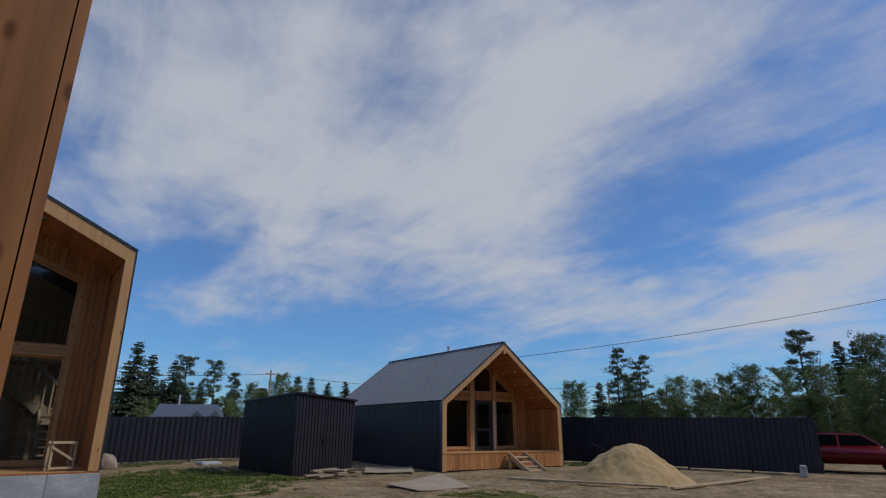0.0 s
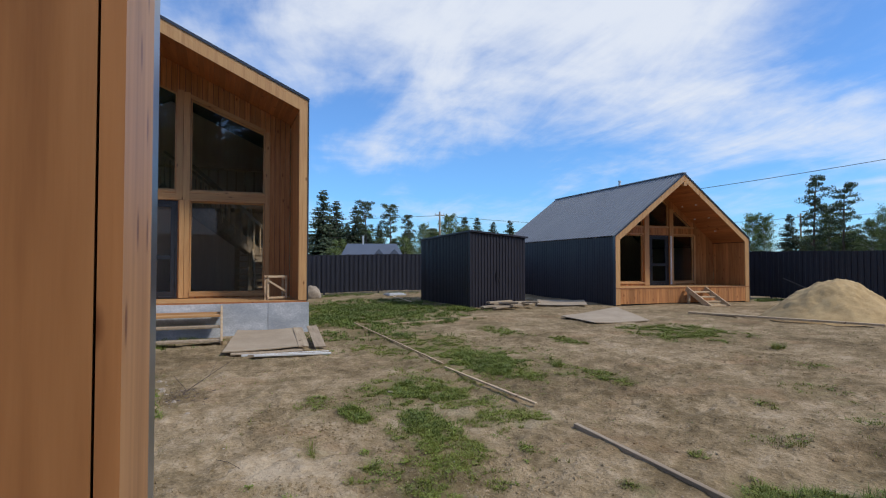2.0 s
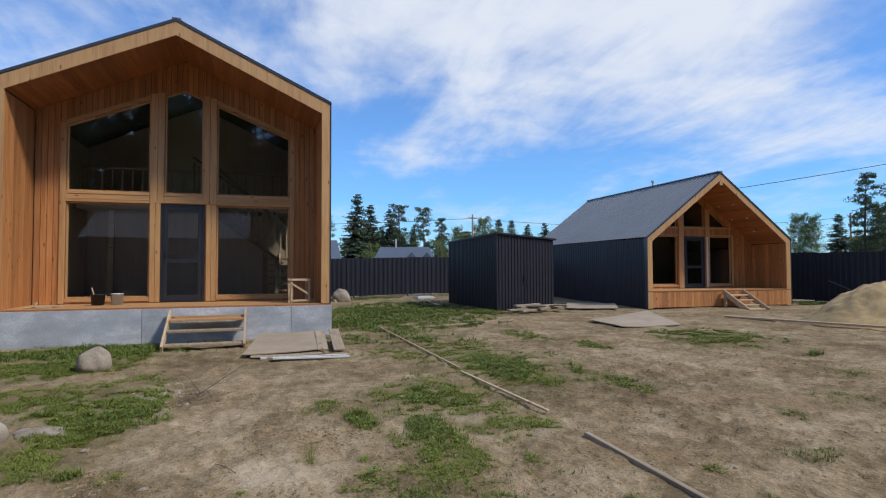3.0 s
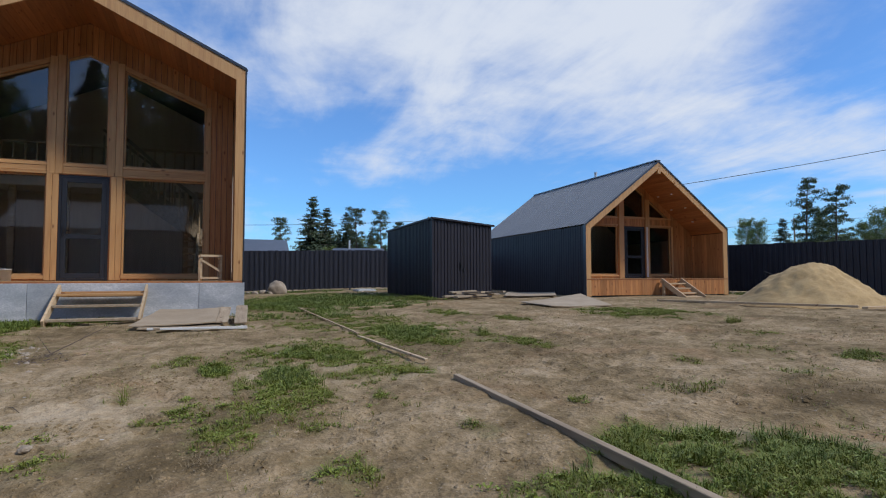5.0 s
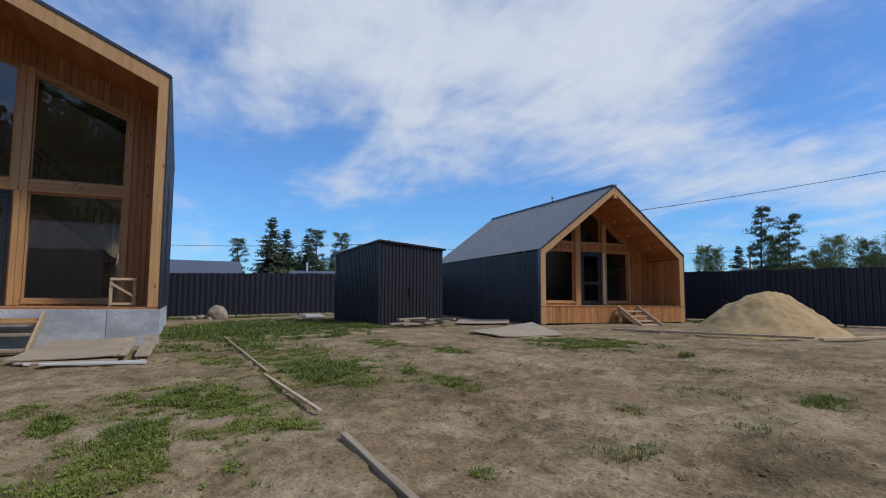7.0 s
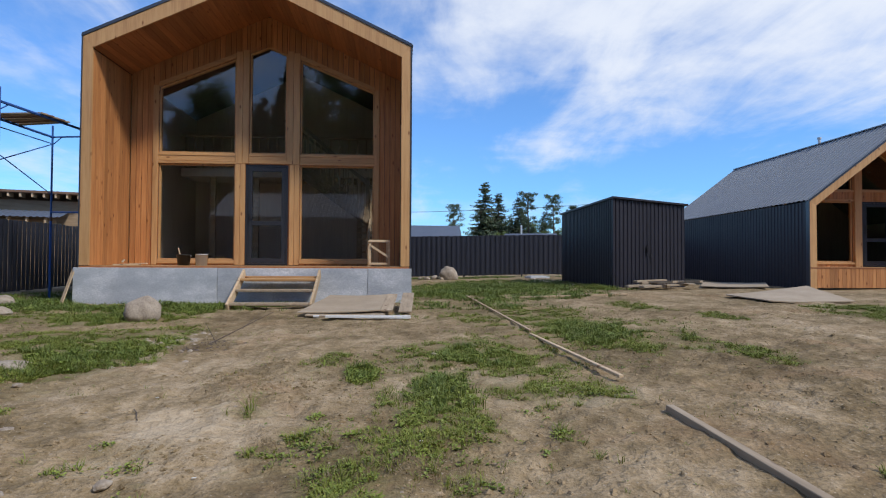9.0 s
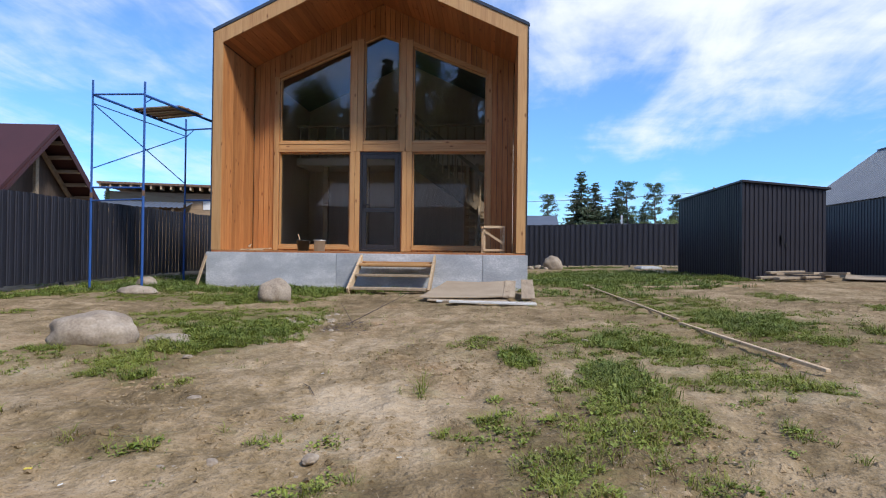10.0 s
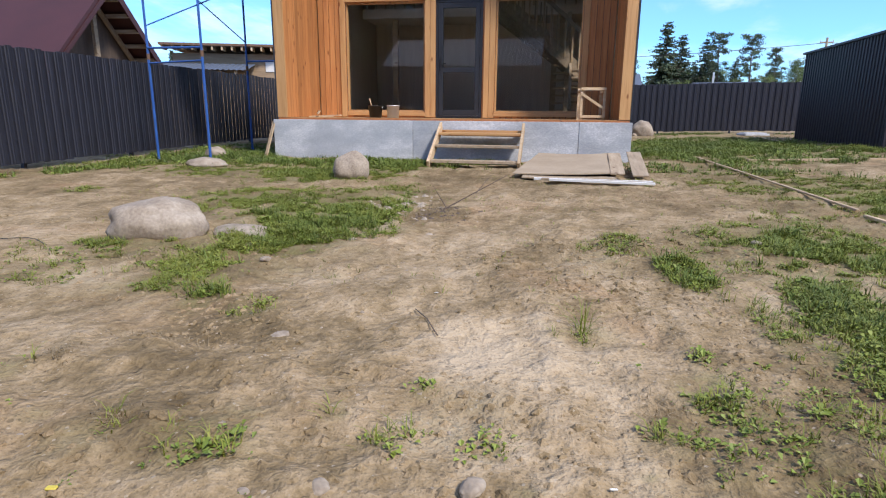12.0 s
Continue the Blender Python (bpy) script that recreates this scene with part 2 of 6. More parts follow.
M_RUST = material("rusty_steel", [(0.3, (0.10, 0.05, 0.03)), (0.7, (0.22, 0.13, 0.08))], 0.8, (6, 6, 6), 30, 0.3)
M_MAROON = material("maroon_roof", [(0.3, (0.042, 0.010, 0.012)), (0.7, (0.065, 0.017, 0.018))], 0.6, (1, 1, 1), 30, 0.05)
M_BLACK = material("black_plastic", [(0.3, (0.012, 0.012, 0.013)), (0.7, (0.02, 0.02, 0.022))], 0.4, (5, 5, 5), 30, 0.0)
M_ZINC = material("galvanised_steel", [(0.3, (0.50, 0.52, 0.53)), (0.7, (0.66, 0.67, 0.67))], 0.5, (8, 8, 8), 20, 0.03, metal=0.25)
M_FARROOF = material("slate_roof", [(0.3, (0.07, 0.09, 0.125)), (0.7, (0.10, 0.12, 0.16))], 0.85, (1, 1, 1), 20, 0.05)
M_LOG = material("log_wall", [(0.3, (0.22, 0.15, 0.09)), (0.7, (0.38, 0.28, 0.18))], 0.8, (1, 1, 8), 6, 0.2)
M_CARPAINT = material("dark_red_paint", [(0.3, (0.16, 0.008, 0.016)), (0.7, (0.19, 0.010, 0.020))], 0.18, (1, 1, 1), 30, 0.0)
M_CARGLASS = material("car_glass", [(0.3, (0.01, 0.012, 0.014)), (0.7, (0.014, 0.016, 0.018))], 0.05, (1, 1, 1), 30, 0.0)
M_CURTAIN = material("white_board", [(0.3, (0.60, 0.60, 0.58)), (0.7, (0.72, 0.72, 0.70))], 0.8, (2, 2, 2), 20, 0.05)
M_PAIL = material("dull_zinc", [(0.3, (0.52, 0.58, 0.64)), (0.7, (0.66, 0.72, 0.78))], 0.4, (8, 8, 8), 20, 0.03, metal=0.4)
M_SPONGE = material("yellow_plastic", [(0.3, (0.50, 0.40, 0.05)), (0.7, (0.62, 0.50, 0.09))], 0.6, (9, 9, 9), 20, 0.05)
M_CABLE = material("cable", [(0.3, (0.02, 0.02, 0.02)), (0.7, (0.03, 0.03, 0.03))], 0.6, (2, 2, 2), 20, 0.0)


def glass_material():
    m = bpy.data.materials.new("window_glass")
    m.use_nodes = True
    n, l = m.node_tree.nodes, m.node_tree.links
    n.clear()
    o = n.new("ShaderNodeOutputMaterial")
    mix = n.new("ShaderNodeMixShader")
    fr = n.new("ShaderNodeFresnel")
    fr.inputs["IOR"].default_value = 2.05
    tr = n.new("ShaderNodeBsdfTransparent")
    tr.inputs["Color"].default_value = (0.87, 0.88, 0.88, 1)
    gl = n.new("ShaderNodeBsdfGlossy")
    gl.inputs["Roughness"].default_value = 0.01
    l.new(fr.outputs[0], mix.inputs[0])
    l.new(tr.outputs[0], mix.inputs[1])
    l.new(gl.outputs[0], mix.inputs[2])
    l.new(mix.outputs[0], o.inputs["Surface"])
    return m


M_GLASS = glass_material()


def ground_material():
    """Sandy soil: pale dry patches, darker damp ones, a green film under the turf, crumbs and grit."""
    m = bpy.data.materials.new("trodden_sand")
    m.use_nodes = True
    n, l = m.node_tree.nodes, m.node_tree.links
    bsdf = n["Principled BSDF"]
    bsdf.inputs["Roughness"].default_value = 0.97
    bsdf.inputs["Specular IOR Level"].default_value = 0.12
    co = n.new("ShaderNodeTexCoord").outputs["Object"]

    def tex(scale, detail=5.0, rough=0.6, dist=0.0):
        t = n.new("ShaderNodeTexNoise")
        t.inputs["Scale"].default_value, t.inputs["Detail"].default_value = scale, detail
        t.inputs["Roughness"].default_value, t.inputs["Distortion"].default_value = rough, dist
        l.new(co, t.inputs["Vector"])
        return t.outputs["Fac"]

    def calc(op, a, b):
        q = n.new("ShaderNodeMath")
        q.operation = op
        for i, v in enumerate((a, b)):
            if isinstance(v, (int, float)):
                q.inputs[i].default_value = v
            else:
                l.new(v, q.inputs[i])
        return q.outputs[0]

    def field(name):
        q = n.new("ShaderNodeAttribute")
        q.attribute_name = name
        return q.outputs["Fac"]

    def step(v, lo, hi):
        q = n.new("ShaderNodeMapRange")
        q.interpolation_type = "SMOOTHSTEP"
        q.inputs["From Min"].default_value, q.inputs["From Max"].default_value = lo, hi
        l.new(v, q.inputs[0])
        return q.outputs[0]

    def blend(fac, a, b):
        q = n.new("ShaderNodeMix")
        q.data_type = "RGBA"
        l.new(fac, q.inputs[0])
        for i, v in ((6, a), (7, b)):
            if isinstance(v, tuple):
                q.inputs[i].default_value = (*v, 1)
            else:
                l.new(v, q.inputs[i])
        return q.outputs[2]

    big, mid, small, fine, grit = tex(0.5, 3, 0.5, 0.5), tex(2.1, 6, 0.6), tex(8.5, 5, 0.6), tex(30, 4, 0.6), tex(110, 2, 0.5)
    s = calc("ADD", calc("MULTIPLY", big, 0.22), calc("MULTIPLY", mid, 0.30))
    s = calc("ADD", s, calc("MULTIPLY", small, 0.24))
    s = calc("ADD", s, calc("MULTIPLY", fine, 0.15))
    s = calc("ADD", s, calc("MULTIPLY", grit, 0.09))
    s = calc("ADD", calc("MULTIPLY", calc("SUBTRACT", s, 0.5), 2.0), 0.5)
    s = calc("ADD", s, calc("MULTIPLY", field("tone"), 0.19))
    cr = n.new("ShaderNodeValToRGB")
    els = cr.color_ramp.elements
    els[0].position, els[0].color = 0.20, (0.112, 0.079, 0.040, 1)
    els[1].position, els[1].color = 0.76, (0.48, 0.375, 0.25, 1)
    for p, c in ((0.35, (0.152, 0.109, 0.058)), (0.46, (0.222, 0.161, 0.088)), (0.58, (0.332, 0.247, 0.147))):
        els.new(p).color = (*c, 1)
    l.new(s, cr.inputs[0])
    # rusty and grey drifts in the sand
    rust = step(tex(0.9, 4, 0.6, 0.6), 0.52, 0.72)
    col = blend(calc("MULTIPLY", rust, 0.30), cr.outputs[0], (0.36, 0.21, 0.115))
    # single dark crumbs and pale grains
    for scale, edge, tone in ((47.0, 0.95, (0.11, 0.08, 0.05)), (75.0, 0.97, (0.46, 0.39, 0.30)), (120.0, 0.90, (0.13, 0.10, 0.065))):
        vo = n.new("ShaderNodeTexVoronoi")
        vo.inputs["Scale"].default_value = scale
        l.new(co, vo.inputs["Vector"])
        sp = n.new("ShaderNodeSeparateColor")
        l.new(vo.outputs["Color"], sp.inputs[0])
        hit = calc("MULTIPLY", calc("GREATER_THAN", sp.outputs[0], edge), calc("LESS_THAN", vo.outputs["Distance"], 0.42))
        col = blend(calc("MULTIPLY", hit, 0.5), col, tone)
    turf = calc("MULTIPLY", field("turf"), step(calc("ADD", small, calc("MULTIPLY", fine, 0.5)), 0.55, 0.88))
    col = blend(calc("MULTIPLY", turf, 0.55), col, (0.095, 0.105, 0.028))
    l.new(col, bsdf.inputs["Base Color"])
    hgt = calc("ADD", calc("MULTIPLY", small, 0.75), calc("MULTIPLY", fine, 0.30))
    hgt = calc("ADD", hgt, calc("MULTIPLY", grit, 0.07))
    for scale, k in ((24.0, 0.22), (60.0, 0.10)):
        lump = n.new("ShaderNodeTexVoronoi")
        lump.feature = "SMOOTH_F1"
        lump.inputs["Scale"].default_value = scale
        l.new(co, lump.inputs["Vector"])
        hgt = calc("SUBTRACT", hgt, calc("MULTIPLY", lump.outputs["Distance"], k))
    bp = n.new("ShaderNodeBump")
    bp.inputs["Strength"].default_value, bp.inputs["Distance"].default_value = 1.0, 0.048
    l.new(hgt, bp.inputs["Height"])
    l.new(bp.outputs[0], bsdf.inputs["Normal"])
    return m


M_GROUND = ground_material()


# ---- helpers for meshes ----
def part(name, bm, mat, parent=None, label=""):
    me = bpy.data.meshes.new(name)
    bm.to_mesh(me)
    bm.free()
    me.materials.append(mat)
    ob = new(name, me)
    if parent:
        ob.parent = parent
    if label:
        ob["label"] = label
    return ob


def raw(name, verts, faces, mat, parent=None, smooth=False):
    me = bpy.data.meshes.new(name)
    me.from_pydata(verts, [], faces)
    me.update()
    me.materials.append(mat)
    if smooth:
        me.polygons.foreach_set("use_smooth", [True] * len(me.polygons))
    ob = new(name, me)
    if parent:
        ob.parent = parent
    return ob


def empty(name, m, label, category, group="", kind=""):
    ob = new(name)
    ob.matrix_world = m
    ob.empty_display_size = 0.1
    return tagged(ob, label, category, group, kind)


def box(bm, x0, x1, y0, y1, z0, z1, m=None, bev=0.0):
    c = Matrix.LocRotScale(((x0 + x1) / 2, (y0 + y1) / 2, (z0 + z1) / 2), None, (x1 - x0, y1 - y0, z1 - z0))
    r = bmesh.ops.create_cube(bm, size=1.0, matrix=(m @ c) if m else c)
    if bev:
        es = list({e for v in r["verts"] for e in v.link_edges})
        bmesh.ops.bevel(bm, geom=es, offset=bev, segments=1, affect="EDGES")
    return r["verts"]


def boxpart(name, x0, x1, y0, y1, z0, z1, mat, parent, bev=0.0, label="", m=None):
    bm = bmesh.new()
    box(bm, x0, x1, y0, y1, z0, z1, m, bev)
    return part(name, bm, mat, parent, label)


def prism(bm, poly, y0, y1):
    """A polygon in x and z, from y0 to y1."""
    a = [bm.verts.new((x, y0, z)) for x, z in poly]
    b = [bm.verts.new((x, y1, z)) for x, z in poly]
    bm.faces.new(a)
    bm.faces.new(b[::-1])
    k = len(poly)
    for i in range(k):
        bm.faces.new((a[i], b[i], b[(i + 1) % k], a[(i + 1) % k]))
    bmesh.ops.recalc_face_normals(bm, faces=bm.faces[:])


def stick(bm, p, q, r, sides=8, r2=None):
    """A round bar from p to q."""
    p, q = Vector(p), Vector(q)
    d = q - p
    m = Matrix.Translation((p + q) / 2) @ d.to_track_quat("Z", "Y").to_matrix().to_4x4()
    bmesh.ops.create_cone(bm, cap_ends=True, segments=sides, radius1=r, radius2=r if r2 is None else r2, depth=d.length, matrix=m)


def beam(bm, p, q, w, h, bev=0.0):
    """A square bar from p to q, w across and h deep."""
    p, q = Vector(p), Vector(q)
    d = q - p
    rot = d.to_track_quat("X", "Z").to_matrix().to_4x4()
    box(bm, -d.length / 2, d.length / 2, -w / 2, w / 2, -h / 2, h / 2, Matrix.Translation((p + q) / 2) @ rot, bev)


# ---- ground ----
def lift(x, y):
    """Height of the yard: it rises gently towards the back and the sunny side."""
    s = -0.13 + 0.02 * min(max(x, 0.0), 8.0) + 0.012 * (min(max(y, 4.5), 26.0) - 6.0)
    s += 0.045 * (min(max(y, -3.0), 4.5) - 4.5)
    return s


def drift(x, y, seed):
    """Smooth random relief over arrays of x and y, from -1 to 1, one swell to a metre."""
    i, j = np.floor(x), np.floor(y)
    u, v = x - i, y - j
    u, v = u * u * (3 - 2 * u), v * v * (3 - 2 * v)
    val = lambda a, b: np.modf(np.abs(np.sin(a * 12.9898 + b * 78.233 + seed * 37.719) * 43758.5453))[0] * 2 - 1
    return (val(i, j) * (1 - u) + val(i + 1, j) * u) * (1 - v) + (val(i, j + 1) * (1 - u) + val(i + 1, j + 1) * u) * v


def heights(x, y):
    """Height of the ground over arrays: the lie of the yard, swells, trodden lumps and crumbs."""
    x, y = np.asarray(x, float), np.asarray(y, float)
    s = -0.13 + 0.02 * np.clip(x, 0.0, 8.0) + 0.012 * (np.clip(y, 4.5, 26.0) - 6.0) + 0.045 * (np.clip(y, -3.0, 4.5) - 4.5)
    r = lambda k, seed: drift(x * k * 0.8 + y * k * 0.6, y * k * 0.8 - x * k * 0.6, seed)
    a = 0.020 * r(0.7, 1) + 0.018 * r(1.8, 2) + 0.017 * r(4.3, 3) + 0.010 * r(9.0, 4)
    rough = np.clip(0.35 + 0.8 * r(0.9, 8), 0.0, 1.0)
    a = a + rough * (0.030 * np.clip(r(7.1, 5), 0, 1) ** 1.5 + 0.018 * np.clip(r(14.0, 6), 0, 1)) + 0.005 * r(22.0, 7)
    yard = np.where((x > -9) & (x < 25) & (y > -4) & (y < 28), 1.0, 0.3)
    return s + yard * a


def height(x, y):
    return float(heights(x, y))


# turf and tone of the soil: x, y, half width, half depth, how much
TURF_A = [(-1.08, 7.88, 0.52, 1.14, 1.6), (-2.02, 8.91, 0.82, 0.69, 1.3), (-0.93, 9.6, 0.38, 0.91, 0.6), (-1.96, 6.76, 0.15, 0.39, 0.7), (-1.41, 6.65, 0.2, 0.51, 0.5), (-1.39, 7.25, 0.17, 0.43, 0.8),
          (-0.84, 5.9, 0.1, 0.2, 0.9), (-0.53, 5.79, 0.11, 0.11, 0.5), (-0.46, 4.72, 0.12, 0.1, 0.35), (-0.68, 4.79, 0.04, 0.06, 0.5), (0.01, 4.73, 0.07, 0.07, 0.6), (-0.03, 4.89, 0.08, 0.05, 0.4),
          (0.46, 5.14, 0.03, 0.05, 1), (0.24, 4.95, 0.03, 0.03, 0.7), (0.46, 4.82, 0.04, 0.04, 0.8), (0.38, 4.83, 0.03, 0.03, 0.6), (0.74, 4.88, 0.03, 0.04, 0.8), (1.02, 5.78, 0.11, 0.09, 0.5)]
TURF_B = [(1.64, 6.84, 0.14, 0.35, 1.4), (1.39, 7.45, 0.12, 0.31, 0.7), (1.15, 7.18, 0.18, 0.31, 0.4), (1.41, 5.33, 0.09, 0.11, 1.3), (1.44, 5.6, 0.04, 0.08, 0.8), (1.53, 5.17, 0.07, 0.08, 0.9),
          (1.6, 5.05, 0.06, 0.07, 0.8), (1.26, 5.03, 0.09, 0.04, 0.7), (1.75, 5.17, 0.04, 0.05, 0.7), (1.82, 6.15, 0.06, 0.1, 0.7), (1.84, 5.91, 0.09, 0.1, 0.9), (1.14, 4.83, 0.02, 0.02, 0.7),
          (0.83, 4.71, 0.03, 0.03, 0.8), (1.6, 4.9, 0.09, 0.05, 0.4), (2.1, 7.64, 0.31, 0.46, 0.7), (2.63, 7.55, 0.4, 0.71, 1.3), (2, 5.56, 0.1, 0.29, 1.2), (2.25, 6.18, 0.12, 0.31, 1)]
TURF_C = [(-2.5, 11.22, 0.77, 0.87, 1.3), (-1.69, 12.28, 0.5, 1.33, 1.3), (-4.18, 11.59, 1.14, 0.68, 0.9), (-6.51, 11.96, 0.75, 0.6, 0.8), (-4.49, 9.05, 0.13, 0.23, 0.7), (-1.02, 5.02, 0.05, 0.09, 0.5),
          (-1.22, 6.9, 0.27, 0.47, 0.9), (-1.22, 6.33, 0.31, 0.4, 0.9), (-0.07, 4.74, 0.15, 0.12, 0.6), (1.45, 5.3, 0.09, 0.19, 0.9), (2.72, 7.28, 0.38, 0.71, 1.4), (4.17, 8.93, 0.5, 0.99, 1.5),
          (4.31, 8.07, 0.27, 0.62, 1.4), (2.29, 6.11, 0.26, 0.56, 1.2), (1.99, 5.11, 0.16, 0.24, 1.1), (2.3, 5.27, 0.17, 0.25, 1), (2.25, 4.57, 0.1, 0.1, 0.8), (1.71, 4.59, 0.1, 0.15, 1)]
TURF_D = [(2.95, 6.07, 0.29, 0.41, 0.8), (3.35, 6.04, 0.2, 0.23, 1.3), (3.87, 10.75, 0.89, 1.04, 0.8), (2.8, 5.12, 0.04, 0.1, 1.1), (1.28, 4.9, 0.15, 0.14, 0.3), (0.6, 5, 0.16, 0.19, 0.3),
          (3.92, 3.43, 0.33, 0.33, 1.5), (4.32, 3.17, 0.32, 0.33, 1.3), (3.12, 3.19, 0.28, 0.13, 0.8), (3.13, 4.09, 0.08, 0.15, 1.3), (2.22, 3.78, 0.14, 0.28, 1), (1.71, 4.54, 0.2, 0.32, 0.8),
          (5.31, 7.22, 0.18, 0.41, 1.2), (4.94, 7.74, 0.22, 0.47, 0.8), (9.42, 10.07, 0.91, 0.86, 1.2), (7.66, 4.74, 0.24, 0.2, 0.9), (5.05, 4.39, 0.28, 0.2, 0.3), (5.4, 3.44, 0.12, 0.11, 0.35)]
TURF_E = [(4.07, 4.44, 0.06, 0.08, 0.8), (0.81, 4.42, 0.17, 0.19, 0.5), (6.9, 5.13, 0.11, 0.2, 0.4), (5.13, 8.15, 0.21, 0.49, 0.8), (6.11, 12.03, 0.27, 0.77, 0.9), (6.67, 10.31, 0.19, 0.57, 1.2),
          (9.67, 10.43, 1.03, 0.94, 1), (7.78, 4.78, 0.19, 0.16, 0.7), (6.55, 4.55, 0.11, 0.17, 0.4), (4.1, 4.47, 0.06, 0.07, 0.9), (2.83, 5.15, 0.05, 0.11, 0.9), (5.94, 5.32, 0.14, 0.21, 0.35),
          (2.84, 4.87, 0.18, 0.19, 0.1)]
TONE_A = [(0.72, 5.61, 0.36, 0.64, 0.5), (1.2, 6.5, 0.18, 0.21, 0.7), (1.94, 6.47, 0.22, 0.24, 0.4), (-0.49, 5.49, 0.12, 0.08, -0.6), (-1.6, 6.68, 0.33, 0.39, -0.5), (-1.74, 6.01, 0.37, 0.53, 0.25),
          (-0.56, 8.13, 0.15, 0.49, 0.7), (0.25, 5.6, 0.28, 0.23, 0.25), (-0.51, 5.18, 0.21, 0.17, -0.3), (-0.86, 6.31, 0.29, 0.14, -0.3), (-0.11, 8.53, 0.25, 0.4, -0.5), (1.66, 4.94, 0.12, 0.16, -0.35),
          (1.44, 7.23, 0.22, 0.46, -0.2), (0.78, 5.48, 0.35, 0.57, 1)]
TONE_B = [(1.22, 6.31, 0.24, 0.33, 0.7), (1.97, 6.28, 0.16, 0.24, 0.8), (2.04, 4.67, 0.21, 0.23, -0.7), (-0.62, 5.66, 0.23, 0.22, -0.8), (0.6, 7.3, 1.1, 1.8, 0.35), (4.01, 6.17, 0.22, 0.38, -0.35),
          (1.52, 4.18, 0.26, 0.3, -0.8), (5.7, 3.8, 0.55, 0.3, -0.9), (0.82, 5.52, 0.48, 0.72, 0.3), (3.96, 6.26, 0.28, 0.46, -0.4), (3.51, 4.15, 0.11, 0.65, -0.4), (11.65, 8.55, 2.18, 1.44, -0.1),
          (1.42, 4.28, 0.18, 0.2, -0.9), (0, 3.98, 0.13, 0.15, -0.6)]
MEADOW = [(4.6, 17.8, 2.6, 2.4, 1.0), (5.2, 20.5, 2.0, 1.8, 0.7), (3.0, 15.4, 0.7, 1.0, 1.0), (7.3, 16.9, 0.4, 0.5, 1.4), (4.8, 14.4, 1.5, 0.4, 0.9), (-2.8, 12.95, 1.8, 0.6, 1.3), (-0.6, 13.5, 0.8, 0.25, 1.2),
          (-5.8, 13.4, 1.3, 1.1, 1.2), (-5.5, 15.5, 1.6, 1.5, 0.8), (-6.4, 11.2, 0.4, 1.2, 0.8), (2.6, 25.3, 5.0, 0.6, 0.6), (20.2, 16.9, 1.2, 0.5, 0.8), (3.4, 13.2, 1.2, 1.2, 0.5), (3.2, 16.4, 1.6, 1.0, 0.9)]
TURF_G = [(4.0, 3.1, 0.7, 0.45, 1.5), (6.3, 4.3, 0.3, 0.2, 0.35), (7.2, 5.6, 0.3, 0.3, 0.35), (8.5, 6.6, 0.4, 0.3, 0.3), (-2.25, 6.85, 0.22, 0.12, 1.3), (-1.75, 6.95, 0.15, 0.1, 1.2), (-1.3, 7.1, 0.2, 0.12, 1.3), (-2.2, 11.0, 0.3, 0.15, 1.2), (-1.5, 10.9, 0.3, 0.2, 1.2), (-1.05, 8.0, 0.5, 0.9, 1.6), (2.6, 6.8, 0.9, 1.2, 0.3), (2.2, 5.4, 0.4, 0.7, 0.35), (3.3, 8.2, 0.7, 1.2, 0.4), (4.2, 3.0, 0.75, 0.5, 1.0), (3.0, 2.95, 0.4, 0.3, 0.6), (4.9, 9.4, 0.7, 0.7, 0.3), (3.6, 11.4, 1.2, 1.0, 0.35), (-1.7, 6.3, 0.8, 0.5, 0.25), (1.8, 4.9, 0.35, 0.35, 0.2)]
TURF = TURF_G + TURF_A + TURF_B + TURF_C + TURF_D + TURF_E


def cover(patches, x, y, soft=0.55):
    """How much of the patches lies over each point; ragged edges, signed for the tone."""
    x, y = np.asarray(x, float), np.asarray(y, float)
    wx = 0.5 * drift(x * 3.1, y * 3.1, 21) + 0.3 * drift(x * 8.0, y * 8.0, 22)
    wy = 0.5 * drift(x * 3.1, y * 3.1, 23) + 0.3 * drift(x * 8.0, y * 8.0, 24)
    out = np.zeros(x.shape)
    for cx, cy, rx, ry, k in patches:
        near = (np.abs(x - cx) < 2.2 * rx) & (np.abs(y - cy) < 2.2 * ry)
        if near.any():
            q = np.hypot((x[near] - cx) / rx + wx[near] * 0.7, (y[near] - cy) / ry + wy[near] * 0.7)
            d = np.clip((1.0 + soft - q) / (2 * soft), 0, 1)
            d = d * d * (3 - 2 * d) * k
            out[near] = np.where(np.abs(d) > np.abs(out[near]), d, out[near])
    return out


def axis(lo, a, b, hi, step):
    out = [a + step * i for i in range(int((b - a) / step) + 1)]
    grow = lambda d: d * (1.02 if d < 0.09 else 1.07 if d < 0.4 else 1.35)
    d, v = step, a
    left = []
    while v > lo:
        d = grow(d)
        v -= d
        left.append(v)
    d, v = step, out[-1]
    right = []
    while v < hi:
        d = grow(d)
        v += d
        right.append(v)
    return left[::-1] + out + right


